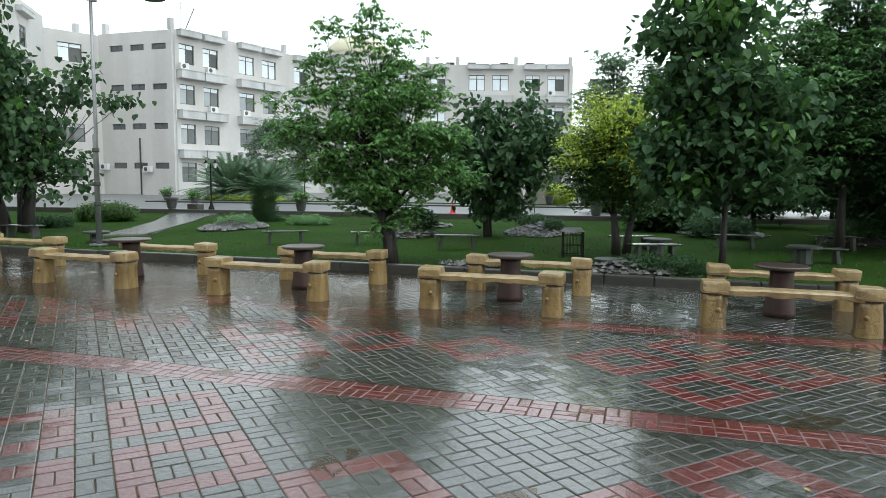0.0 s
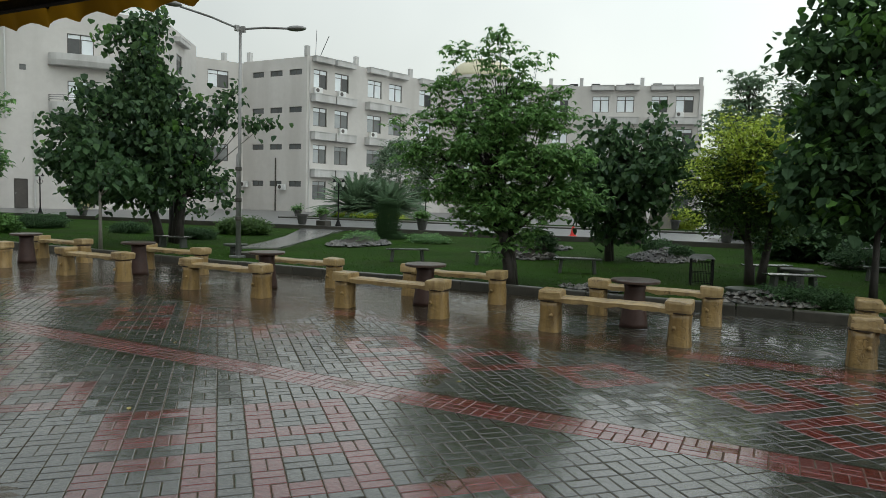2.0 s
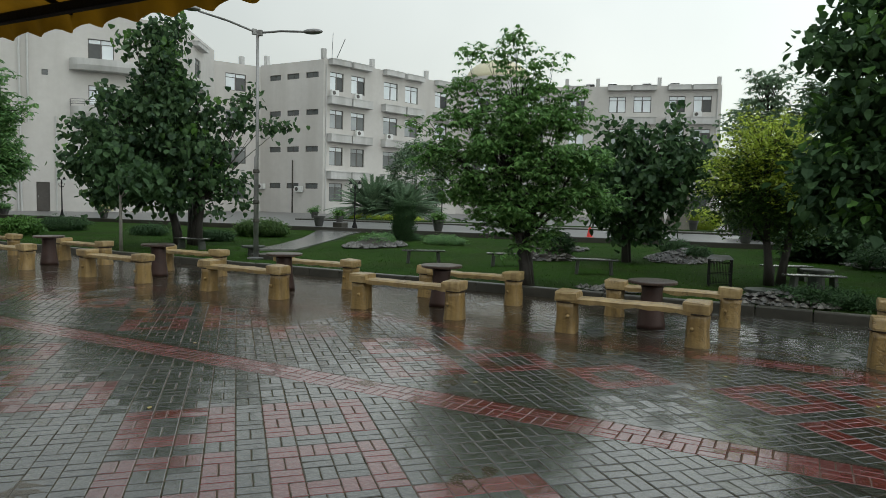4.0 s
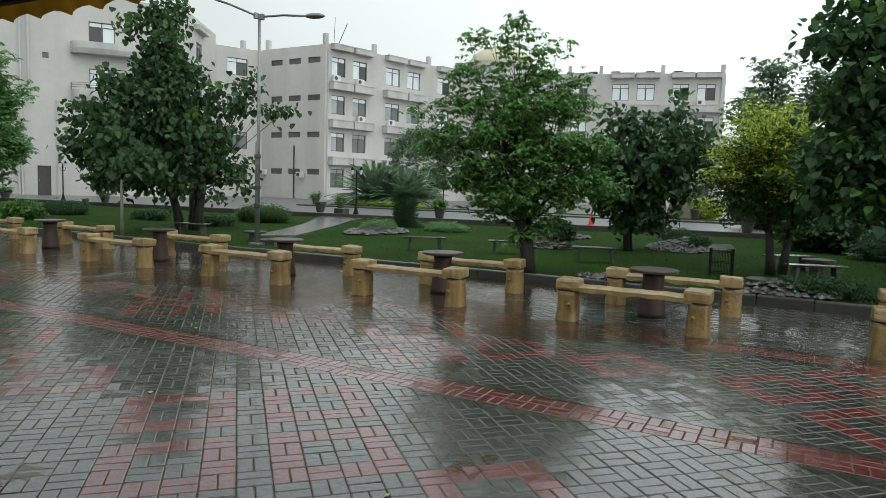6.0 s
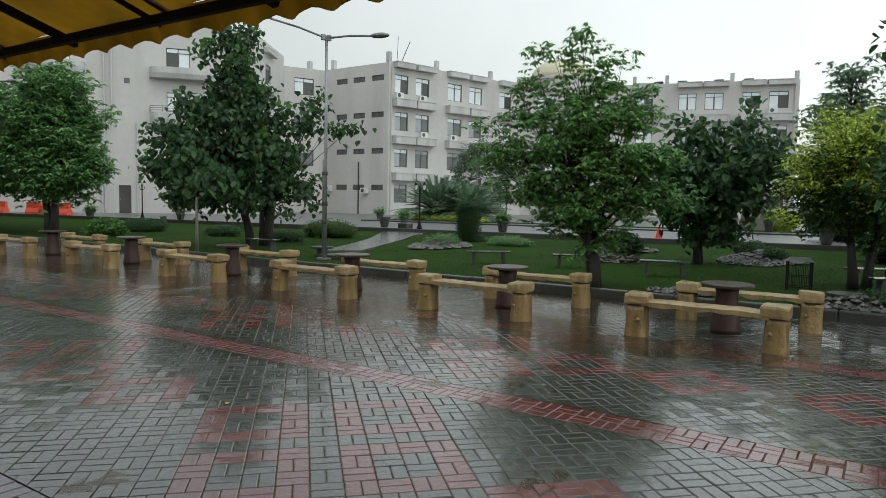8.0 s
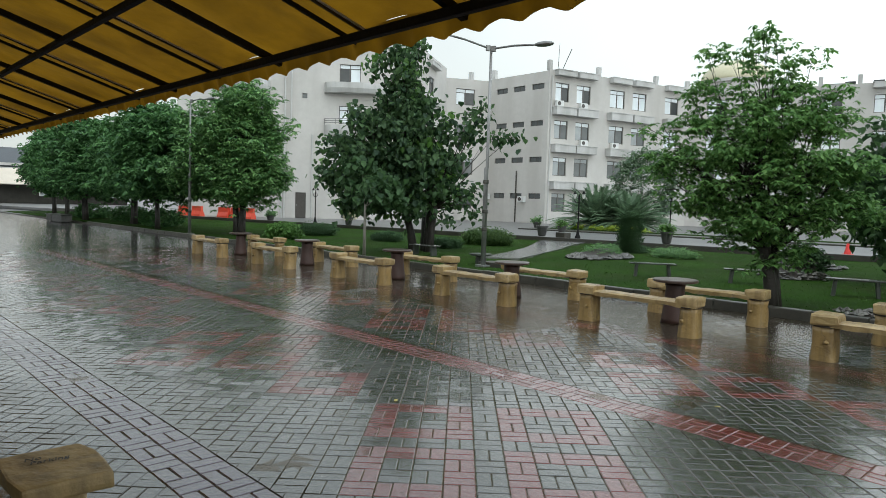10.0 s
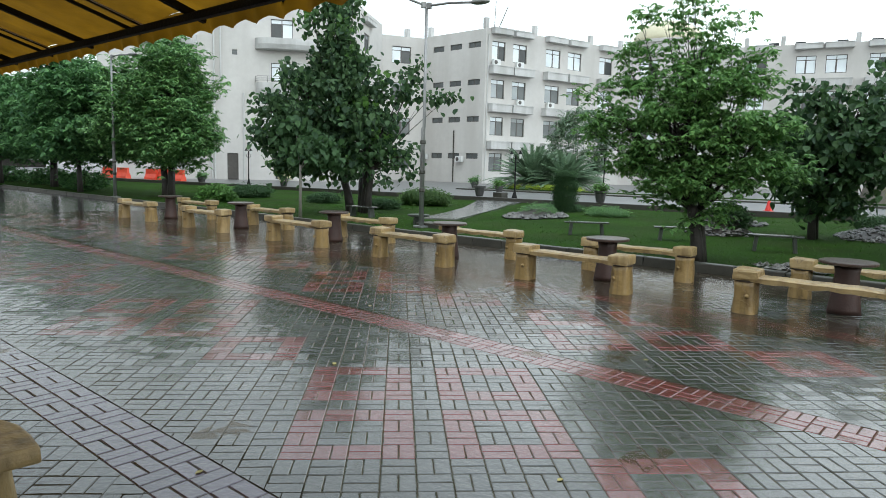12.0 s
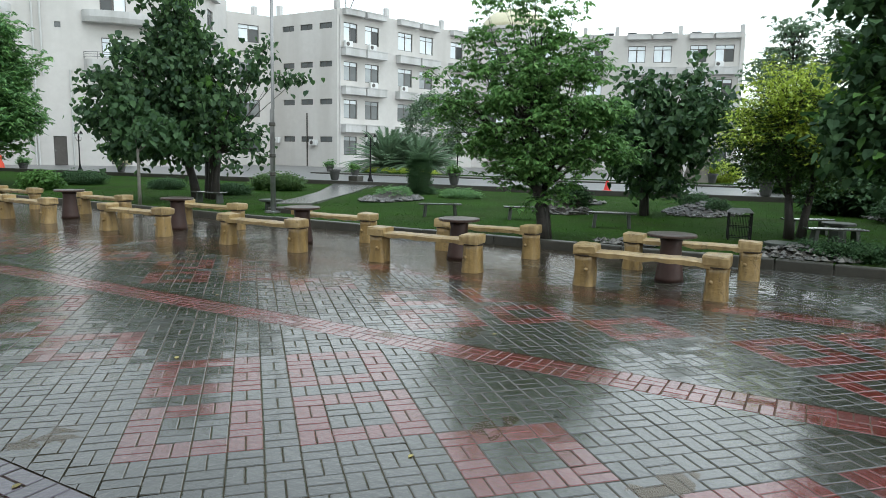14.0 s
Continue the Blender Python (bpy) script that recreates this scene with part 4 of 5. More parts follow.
# tree with a narrow crown beside the street lamp
tree("large-leaved dark tree with a narrow top and side bough", -16.3, 14.4, 1.5, 0.17,
     [(-0.9, 0, 6.3, 0.5, 0.6, 0.4), (-0.35, 0, 6.5, 0.35, 0.4, 0.3), (-1.55, 0, 6.0, 0.35, 0.4, 0.3), (-0.8, 0, 5.5, 0.75, 0.7, 0.45), (-0.7, 0, 4.7, 0.85, 0.8, 0.5), (0.1, 0, 4.75, 0.4, 0.4, 0.3), (-1.9, 0, 4.1, 0.75, 0.7, 0.45), (-0.6, 0, 3.9, 1.1, 1.0, 0.5), (0.45, 0, 4.0, 0.5, 0.5, 0.4), (-2.9, 0, 3.3, 0.6, 0.6, 0.35), (-1.9, 0, 3.2, 0.9, 0.9, 0.5), (-0.4, 0, 3.0, 1.2, 1.1, 0.55), (0.7, 0, 3.0, 0.5, 0.6, 0.5), (-2.7, 0, 2.4, 0.7, 0.7, 0.45),
      (-1.4, 0, 2.2, 1.1, 1.0, 0.5), (0.1, 0, 2.1, 0.95, 0.9, 0.5), (0.9, 0, 1.8, 0.45, 0.5, 0.35), (-2.0, -0.2, 1.6, 0.7, 0.7, 0.35), (-0.6, -0.2, 1.5, 0.9, 0.8, 0.3), (1.35, 0, 4.5, 0.3, 0.35, 0.35), (1.35, 0, 3.75, 0.4, 0.4, 0.4), (1.75, 0, 4.7, 0.16, 0.2, 0.3), (2.1, 0, 3.75, 0.3, 0.3, 0.22), (2.65, 0, 3.75, 0.25, 0.25, 0.2), (1.55, 0, 2.0, 0.2, 0.25, 0.25), (1.6, 0, 1.6, 0.16, 0.2, 0.25), (-1.5, -0.3, 1.25, 0.4, 0.4, 0.2), (0.5, -0.2, 1.2, 0.35, 0.4, 0.2), (-2.4, -0.2, 1.3, 0.3, 0.3, 0.2)],
     680, 15, 0.19, 0.18, "broad", LEAF_DARK, 18, stems=4, foot=0.5, droop=1.15, young=LEAF_BRIGHT, young_share=0.06, face=46)
tree("slim pale-trunked tree with hanging broad leaves behind the kerb", -16.0, 11.75, 1.5, 0.045,
     [(-0.4, 0.5, 2.1, 0.8, 0.7, 0.45), (-1.0, 0.6, 2.5, 0.6, 0.6, 0.4), (0.3, 0.5, 1.8, 0.6, 0.6, 0.35)], 90, 13, 0.2, 0.2, "broad", LEAF_SHADED, 28, bark=BARK_PALE, droop=1.1)
# row of fine-leaved trees further along the kerb
tree("broad fine-leaved green tree by the kerb", -27.0, 13.4, 1.4, 0.2,
     [(-1.2, 0, 2.9, 2.3, 2.0, 1.3), (0.7, 0, 2.6, 1.8, 1.6, 1.1), (-0.1, 0, 4.2, 2.1, 1.8, 1.2), (-2.3, 0, 4.6, 1.7, 1.6, 1.1), (0.3, 0, 5.5, 1.5, 1.4, 0.8), (1.6, 0, 1.9, 1.0, 1.0, 0.6), (1.8, 0, 3.6, 0.8, 0.8, 0.5), (-2.6, 0, 2.6, 1.6, 1.5, 1.1), (2.1, 0, 2.7, 0.6, 0.7, 0.4)],
     1000, 12, 0.25, 0.21, "rosette", LEAF_DEEP, 19, stems=3)
for i, (x, y, h) in enumerate(((-32.9, 12.2, 1.0), (-38.5, 13.0, 0.95), (-44.2, 12.2, 1.0), (-50.5, 12.8, 1.05), (-58.5, 14.0, 1.1))):
    tree("dense dark green tree in the row along the plaza", x, y, 1.5, 0.17,
         [(-1.5, 0, 2.9 * h, 2.1, 1.8, 1.1), (1.5, 0, 2.7 * h, 2.2, 1.8, 1.1), (0.0, 0, 4.2 * h, 2.4, 1.9, 1.2), (-0.9, 0, 5.4 * h, 1.4, 1.4, 0.8), (0.2, -0.4, 2.1, 1.2, 1.0, 0.5), (1.7, 0, 4.6 * h, 1.4, 1.3, 0.8)],
         680, 10, 0.28, 0.29, "rosette", LEAF_ROW, 20 + i, stems=2, group="trees along the plaza")
for i, (x, y) in enumerate(((-35.5, 12.5), (-42.0, 13.2), (-47.5, 12.6))):
    bush("undergrowth", "ragged dark shrubs under the trees", "shrub", x, y + 0.8, 0.05, 2.2, 0.9, 0.5, 110, 0.22, LEAF_ROW, 40 + i, group="shrubs under the trees")

for i, (x, y, rx, h) in enumerate(((-1.5, 33.5, 1.6, 0.9), (1.5, 33.0, 1.8, 1.2), (4.8, 33.8, 2.0, 1.5), (8.6, 34.5, 2.2, 1.6), (12.8, 33.0, 2.4, 1.7), (3.0, 36.5, 2.2, 2.0), (0.6, 22.8, 1.3, 0.5), (7.6, 24.5, 1.6, 0.9))):
    bush("thicket", "dark dense thicket beyond the garden", "shrub", x, y, 0.15, rx, 1.0, h, 260, 0.26, LEAF_SHADED, 140 + i, group="thickets beyond the garden")

# shrubs
bush("hedge_block", "clipped square dark green shrub on the lawn", "shrub", -13.1, 21.4, 0.08, 0.33, 0.33, 0.74, 1100, 0.07, LEAF_SHADED, 50, boxy=True)
bush("lime_shrub", "rounded lime-green shrub beyond the road", "shrub", -5.3, 42.0, 0.25, 1.15, 1.0, 0.62, 420, 0.15, LEAF_LIME, 51)
bush("low_shrub", "low clipped green shrub beside the path", "shrub", -18.4, 19.6, 0.08, 1.15, 0.8, 0.32, 420, 0.11, LEAF_OLIVE, 52)
# tree shade is put into this shrub's leaf colour, as in the dense pair below
bush("low_shrub", "spreading low shrub at the lawn's back", "shrub", -26.5, 16.8, 0.08, 1.3, 0.9, 0.26, 420, 0.09, LEAF_SHADED, 53)
bush("low_shrub", "pale-flowered shrub behind the bollard benches", "shrub", -23.5, 13.5, 0.08, 0.7, 0.6, 0.35, 160, 0.14, LEAF_BRIGHT, 54)
bush("ground_cover", "dark creeping plants on a soil mound", "plants", 0.35, 12.1, 0.12, 0.75, 0.4, 0.13, 420, 0.055, LEAF_SHADED, 55)
bush("low_shrub", "feathery dark bush among stones", "shrub", 2.0, 20.5, 0.08, 0.9, 0.7, 0.3, 380, 0.08, LEAF_SHADED, 56)
bush("low_shrub", "dense shrubs under the trees behind the benches", "shrub", -17.6, 16.5, 0.08, 0.7, 0.5, 0.18, 220, 0.09, LEAF_SHADED, 57)
bush("low_shrub", "dense shrubs under the trees behind the benches", "shrub", -21.5, 17.0, 0.08, 0.8, 0.5, 0.2, 260, 0.09, LEAF_SHADED, 58)
bush("climber_clump", "rambling plant clump at the foot of the young tree", "plants", -6.0, 17.7, 0.08, 0.45, 0.5, 0.42, 150, 0.12, LEAF_SHADED, 59)
bush("airy_shrub", "airy grey-green bush in front of the main wing", "shrub", -25.4, 43.4, 0.25, 2.6, 1.5, 3.0, 620, 0.24, LEAF_GREY, 60)
bush("lime_groundcover", "bright lime groundcover in the planting strip", "plants", -24.5, 37.6, 0.3, 3.0, 0.6, 0.12, 320, 0.14, LEAF_LIME, 61)


def fountain_palm(x, y, z, n, length, seed):
    """Arching narrow fronds from a short trunk."""
    rng = np.random.default_rng(seed)
    t = thing("palm", pose(x, y, z), "fountain-shaped grey-green palm with arching fronds", "palm")
    bm = bmesh.new()
    tube(bm, [(0, 0, -0.05), (0, 0, 0.4)], [0.28, 0.22], 10)
    part("trunk", bm, BARK, t)
    for k in range(n):
        a, up, ln = rng.uniform(0, 6.28), rng.uniform(0.2, 1.35), length * rng.uniform(0.75, 1.1)
        v, f, pts = [], [], []
        for s in range(9):
            q = s / 8
            r = ln * math.cos(up) * q
            pts.append(Vector((r * math.cos(a), r * math.sin(a), 0.3 + ln * (math.sin(up) * q - 0.46 * q * q * (1 - 0.4 * math.sin(up))))))
        side = Vector((-math.sin(a), math.cos(a), 0))
        for s in range(1, 9):
            for sg in (-1, 1):
                for h in (0, 0.33, 0.66):
                    p = pts[s - 1].lerp(pts[s], h)
                    d = (pts[s] - pts[s - 1]).normalized()
                    tip = p + 0.55 * (1 - 0.5 * s / 8) * (0.6 * sg * side + d) - Vector((0, 0, 0.08))
                    i = len(v)
                    v += [tuple(p - 0.075 * d), tuple(p + 0.075 * d), tuple(tip)]
                    f.append((i, i + 1, i + 2))
        mesh_part("frond", v, f, LEAF_GREY, t)


fountain_palm(-26.4, 39.2, 0.28, 190, 3.7, 70)
fountain_palm(-24.2, 39.6, 0.28, 150, 3.3, 71)


# ---- seats and tables of the plaza ----
def log_post(parent, x, y, seed, flip):
    """A concrete post shaped like a tree stump, with a block on top."""
    noise_shift = seed * 7.3
    bm = bmesh.new()
    rings, sides = [], 22
    for r, h in ((0.158, 0.0), (0.15, 0.08), (0.143, 0.2), (0.14, 0.32), (0.145, 0.385)):
        ring = []
        for k in range(sides):
            a = 2 * math.pi * k / sides
            c, s = math.cos(a), math.sin(a)
            box = 1 / max(abs(c), abs(s)) ** 0.55
            w = r * 0.9 * box * (1 + 0.18 * noise.noise((2 * c + noise_shift, 2 * s, 3 * h)) + 0.08 * noise.noise((6 * c, 6 * s + noise_shift, 1.5 * h)))
            ring.append(bm.verts.new((x + w * c, y + w * s, h)))
        rings.append(ring)
    for a, b in zip(rings, rings[1:]):
        for k in range(sides):
            bm.faces.new((a[k], a[(k + 1) % sides], b[(k + 1) % sides], b[k]))
    bm.faces.new(rings[-1])
    bmesh.ops.create_icosphere(bm, subdivisions=1, radius=0.03, matrix=Matrix.Translation((x + 0.05 * flip, y - 0.145, 0.22)))
    post = part("post", bm, OCHRE, parent, smooth=True)
    bm = bmesh.new()
    turned(bm, [(0.15, 0.385), (0.152, 0.4)], 14, (x, y, 0))
    part("groove", bm, GROOVE, post)
    bm = bmesh.new()
    made = add_box(bm, (x + 0.01 * flip, y, 0.468), (0.3, 0.29, 0.14), bevel=0.03)
    for v in bm.verts:
        v.co += 0.02 * Vector((noise.noise((v.co.x * 9, v.co.y * 9, v.co.z * 9 + noise_shift)), noise.noise((v.co.y * 9, v.co.z * 9, v.co.x * 9 + noise_shift)), noise.noise((v.co.z * 7, v.co.x * 7, v.co.y * 7 + noise_shift))))
    part("cap", bm, OCHRE_PALE, post, "pale weathered cap block")
    return post


def log_bench(x, y, seed):
    b = thing("bench", pose(x, y, 0, 0, 0, (seed * 37 % 5 - 2) * 0.5), "ochre concrete log bench with stump posts and a pale plank", "bench", "log benches of the plaza")
    for s in (-1, 1):
        log_post(b, 0.79 * s, 0, seed + s, -s)
    bm = bmesh.new()
    steps = 18
    rings = []
    for i in range(steps + 1):
        t = i / steps
        px = -0.72 + 1.44 * t
        w0 = 0.13 + 0.04 * noise.noise((px * 3, seed, 0))
        w1 = 0.13 + 0.03 * noise.noise((px * 3, seed, 4))
        top = 0.465 + 0.012 * noise.noise((px * 4, seed, 8))
        low = 0.37 + 0.035 * noise.noise((px * 5, seed, 12))
        rings.append([bm.verts.new(p) for p in ((px, -w0, low + 0.02), (px, -w0 - 0.008, top - 0.02), (px, -w0 + 0.025, top), (px, w1 - 0.025, top), (px, w1 + 0.008, top - 0.02), (px, w1, low + 0.02), (px, 0, low))])
    for p, q in zip(rings, rings[1:]):
        for k in range(7):
            bm.faces.new((p[k], p[(k + 1) % 7], q[(k + 1) % 7], q[k]))
    bm.faces.new(rings[0][::-1]), bm.faces.new(rings[-1])
    part("plank", bm, OCHRE_PALE, b, "pale rough-edged seat plank")
    return b


def pedestal_table(x, y, seed):
    t = thing("table", pose(x, y, 0, 0, 0, seed * 40), "round brown table on a maroon concrete pedestal", "table", "pedestal tables of the plaza")
    bm = bmesh.new()
    turned(bm, [(0.19, 0.0), (0.18, 0.06), (0.15, 0.3), (0.135, 0.5), (0.15, 0.597)], 18, wobble=0.06)
    part("pedestal", bm, MAROON, t, smooth=True)
    bm = bmesh.new()
    turned(bm, [(0.29, 0.597), (0.318, 0.605), (0.322, 0.632), (0.31, 0.642), (0.02, 0.644)], 28, wobble=0.015)
    part("tabletop", bm, TABLETOP, t)
    return t


for k, cx in enumerate((-18.7, -15.1, -11.5, -8.23, -5.05, -1.85, 1.57, 4.9)):
    log_bench(cx, 8.28, 3 * k + 1)
    log_bench(cx + 0.2, 9.95, 3 * k + 2)
    pedestal_table(cx + 0.08, 9.2, k)

# square stool beside the camera
stool = thing("stool", pose(-3.345, 0.6, 0, 0, 0, 2), "ochre concrete stool with a slab top, handwritten words on it", "stool")
bm = bmesh.new()
turned(bm, [(0.15, 0.0), (0.14, 0.1), (0.125, 0.3), (0.13, 0.4)], 14, wobble=0.12)
part("post", bm, STOOL, stool, smooth=True)
bm = bmesh.new()
add_box(bm, (0, 0, 0.432), (0.46, 0.36, 0.074), bevel=0.014)
bmesh.ops.subdivide_edges(bm, edges=bm.edges[:], cuts=2, use_grid_fill=True)
for v in bm.verts:
    v.co += 0.024 * Vector((noise.noise(v.co * 9), noise.noise(v.co * 7 + Vector((5, 0, 0))), 0.25 * noise.noise(v.co * 6 + Vector((0, 9, 0)))))
slab = part("slab", bm, STOOL, stool, "brown-ochre slab with dark chipped edges")
for row, (word, dx, dy) in enumerate((("No", -0.09, -0.095), ("Parking", -0.04, -0.085))):
    curve = bpy.data.curves.new("lettering", "FONT")
    curve.body, curve.size, curve.extrude, curve.shear = word, 0.052, 0.0006, 0.2
    text = bpy.data.objects.new("lettering", curve)
    scene.collection.objects.link(text)
    bpy.context.view_layer.update()
    me = bpy.data.meshes.new_from_object(text.evaluated_get(bpy.context.evaluated_depsgraph_get()))
    bpy.data.objects.remove(text)
    me.materials.clear()
    me.materials.append(INK)
    words = new("lettering", me)
    words.parent = slab
    words.matrix_basis = pose(dx, dy, 0.4745, 0, 0, 84)


# ---- awning over the camera ----
AWN_Y, AWN_Z, AWN_RISE = 1.67, 2.38, 0.3
awning = thing("awning", pose(0, 0, 0), "yellow tarpaulin awning with scalloped edge on black steel frame", "awning")


def awn_z(y):
    return AWN_Z + 0.05 + (AWN_Y - y) * AWN_RISE


verts, faces = [], []
x0, x1, nx, ny = -16.0, 3.0, 240, 26
for i in range(nx + 1):
    x = x0 + (x1 - x0) * i / nx
    for j in range(ny + 1):
        y = AWN_Y + 0.08 - 5.6 * j / ny
        sag = 0.02 * math.sin(x / 0.625 * math.pi) ** 2 + 0.02 * noise.noise((x * 2.0, y * 2.0, 0))
        verts.append((x, y, awn_z(y) + 0.046 - sag))
for i in range(nx):
    for j in range(ny):
        a = i * (ny + 1) + j
        faces.append((a, a + ny + 1, a + ny + 2, a + 1))
mesh_part("canvas", verts, faces, CANVAS, awning, smooth=True)
verts, faces = [], []
nv, nd = 760, 4
for i in range(nv + 1):
    x = x0 + (x1 - x0) * i / nv
    drop = 0.102 + 0.028 * abs(math.sin(x / 0.21 * math.pi)) + 0.015 * noise.noise((x * 1.5, 0, 3))
    for j in range(nd + 1):
        q = j / nd
        wave = 0.02 * q * math.sin(x / 0.21 * 2 * math.pi) + 0.015 * q * noise.noise((x * 4, q, 0))
        verts.append((x, AWN_Y + 0.08 + 0.03 * q + wave, awn_z(AWN_Y + 0.08) + 0.046 - drop * q))
for i in range(nv):
    for j in range(nd):
        a = i * (nd + 1) + j
        faces.append((a, a + 1, a + nd + 2, a + nd + 1))
mesh_part("valance", verts, faces, CANVAS, awning, "scalloped hanging edge", smooth=True)
box_part("beam", ((x0 + x1) / 2, AWN_Y, AWN_Z), (x1 - x0, 0.04, 0.04), BLACK_IRON, awning, bevel=0.006)
for y in (1.04, 0.2, -0.9, -2.6, -3.8):
    box_part("purlin", ((x0 + x1) / 2, y, awn_z(y) - 0.03), (x1 - x0, 0.035, 0.035), BLACK_IRON, awning, bevel=0.005)
tilt = -math.atan(AWN_RISE)
for i in range(1, 27):
    x = -3.52 + 0.715 * (i - 18)
    w = 0.018 if i % 2 else 0.034
    if i % 2:
        box_part("cord", (x + 0.11, AWN_Y - 2.65, awn_z(AWN_Y - 2.65) + 0.002), (0.012, 5.7, 0.01), GROOVE, awning, rx=tilt)
        box_part("seam", (x + 0.135, AWN_Y - 2.65, awn_z(AWN_Y - 2.65) + 0.004), (0.014, 5.7, 0.006), BEIGE, awning, rx=tilt)
    box_part("rib", (x, AWN_Y - 2.65, awn_z(AWN_Y - 2.65) - 0.01), (w, 5.75, w), BLACK_IRON, awning, rx=tilt)
for x in (-15.0, 2.6):
    bm = bmesh.new()
    tube(bm, [(x, -3.9, 0), (x, -3.9, awn_z(-3.9))], 0.04, 10)
    part("post", bm, BLACK_IRON, awning)
    bm = bmesh.new()
    tube(bm, [(x, AWN_Y, 0), (x, AWN_Y, AWN_Z)], 0.03, 10)
    part("post", bm, BLACK_IRON, awning)


# ---- lamps ----
def street_lamp(x, y, h, arms, yaw):
    t = thing("street_lamp", pose(x, y, 0.1, 0, 0, yaw), "tall galvanised street lamp with outreach arms and cobra head", "street lamp", "street lamps")
    bm = bmesh.new()
    tube(bm, [(0, 0, -0.1), (0, 0, h * 0.45), (0.03, 0, h * 0.46), (0.03, 0, h)], [0.066, 0.056, 0.042, 0.034], 12)
    part("pole", bm, STEEL, t, smooth=True)
    box_part("base_plate", (0, 0, 0.02), (0.3, 0.3, 0.05), STEEL, t, bevel=0.01)
    for ax, ay, az in arms:
        d = Vector((ax, ay, az))
        flat = math.atan2(ay, ax)
        top = Vector((0.03, 0, h - 0.06))
        bm = bmesh.new()
        tube(bm, [top, top + 0.5 * d + Vector((0, 0, 0.03)), top + d], 0.026, 8)
        arm = part("arm", bm, STEEL, t)
        bm = bmesh.new()
        m = Matrix.Translation(top + d + d.normalized() * 0.2) @ Matrix.Rotation(flat, 4, "Z") @ Matrix.Diagonal((0.25, 0.11, 0.065, 1))
        bmesh.ops.create_uvsphere(bm, u_segments=16, v_segments=10, radius=1, matrix=m)
        part("head", bm, STEEL, arm, smooth=True)
        box_part("bracket", top + 0.06 * d, (0.1, 0.08, 0.14), STEEL, arm, rz=flat, bevel=0.01)
    for z in (0.9, 1.35, 2.1):
        bm = bmesh.new()
        turned(bm, [(0.075, z), (0.082, z + 0.02), (0.075, z + 0.09)], 12)
        part("cable_strap", bm, KERB, t)
    return t


street_lamp(-11.85, 12.4, 5.5, ((1.15, 0.35, 0.0), (-0.55, -1.3, 0.25)), 0)
street_lamp(-27.9, 11.6, 5.55, ((1.2, 0.2, 0.0),), 0)
lamp_box = box_part("lamp_plinth", (-11.75, 12.75, 0.13), (0.75, 0.5, 0.16), KERB, bevel=0.02)
tagged(lamp_box, "low dark concrete plinth at the lamp's foot", "plinth")


def lantern(x, y, z, h):
    t = thing("lantern_post", pose(x, y, z), "black iron lantern post with two glass heads", "lamp post", "lantern posts")
    bm = bmesh.new()
    turned(bm, [(0.13, 0), (0.13, 0.12), (0.08, 0.25), (0.05, 0.4), (0.035, 0.5), (0.03, h - 0.35), (0.045, h - 0.3), (0.02, h - 0.1)], 12)
    part("post", bm, BLACK_IRON, t)
    for s in (-1, 1):
        bm = bmesh.new()
        tube(bm, [(0, 0, h - 0.45), (0.14 * s, 0, h - 0.5), (0.24 * s, 0, h - 0.4), (0.24 * s, 0, h - 0.3)], 0.015, 6)
        arm = part("arm", bm, BLACK_IRON, t)
        bm = bmesh.new()
        turned(bm, [(0.05, h - 0.3), (0.09, h - 0.12), (0.09, h - 0.1)], 6, (0.24 * s, 0, 0))
        part("glass", bm, LENS, arm)
        bm = bmesh.new()
        turned(bm, [(0.11, h - 0.1), (0.05, h - 0.02), (0.015, h + 0.06)], 6, (0.24 * s, 0, 0))
        part("hat", bm, BLACK_IRON, arm)
    return t


lantern(-36.4, 23.2, 0.15, 2.25)
lantern(-18.45, 25.8, 0.2, 2.2)
lantern(-20.6, 38.4, 0.22, 2.5)
plinth = box_part("plinth", (-18.9, 25.3, 0.28), (0.5, 0.5, 0.5), KERB, bevel=0.03)
tagged(plinth, "square dark stone plinth beside the path", "plinth")


# ---- pots, benches and stones of the garden ----
def potted(x, y, z, h, plant, seed, pedestal=True):
    t = thing("plant_pot", pose(x, y, z), "dark tapered plant pot by the road" if not plant else "dark tapered pot with a leafy plant", "plant pot", "pots along the road")
    bm = bmesh.new()
    h *= 0.8
    turned(bm, [(0.15, 0.0), (0.18, 0.05), (0.25, h - 0.08), (0.29, h - 0.07), (0.29, h), (0.24, h), (0.23, h - 0.05)], 16)
    part("pot", bm, POT, t)
    if plant:
        rng = np.random.default_rng(seed)
        c = [(rng.normal(0, 0.11), rng.normal(0, 0.11), h + abs(rng.normal(0.08, 0.1))) for _ in range(40)]
        v, f = leaf_cloud(rng, c, 7, 0.09, 0.16, "fine", 0.5)
        mesh_part("plant", v, f, plant, t)
    return t


for i, (x, y, z, h, plant) in enumerate(((-32.4, 22.9, 0.3, 0.62, FLOWER), (-19.7, 24.75, 0.32, 0.6, None), (-23.5, 31.4, 0.2, 0.55, LEAF_BRIGHT), (-14.0, 25.75, 0.3, 0.62, LEAF_BRIGHT), (-5.4, 39.6, 0.28, 0.7, None), (-1.9, 27.6, 0.3, 0.72, None), (-39.8, 22.0, 0.2, 0.5, LEAF_DEEP), (2.2, 28.3, 0.3, 0.5, LEAF_DEEP), (-9.5, 38.3, 0.28, 0.6, LEAF_DEEP), (-29.0, 36.0, 0.2, 0.6, LEAF_DEEP))):
    potted(x, y, z, h, plant, 80 + i)


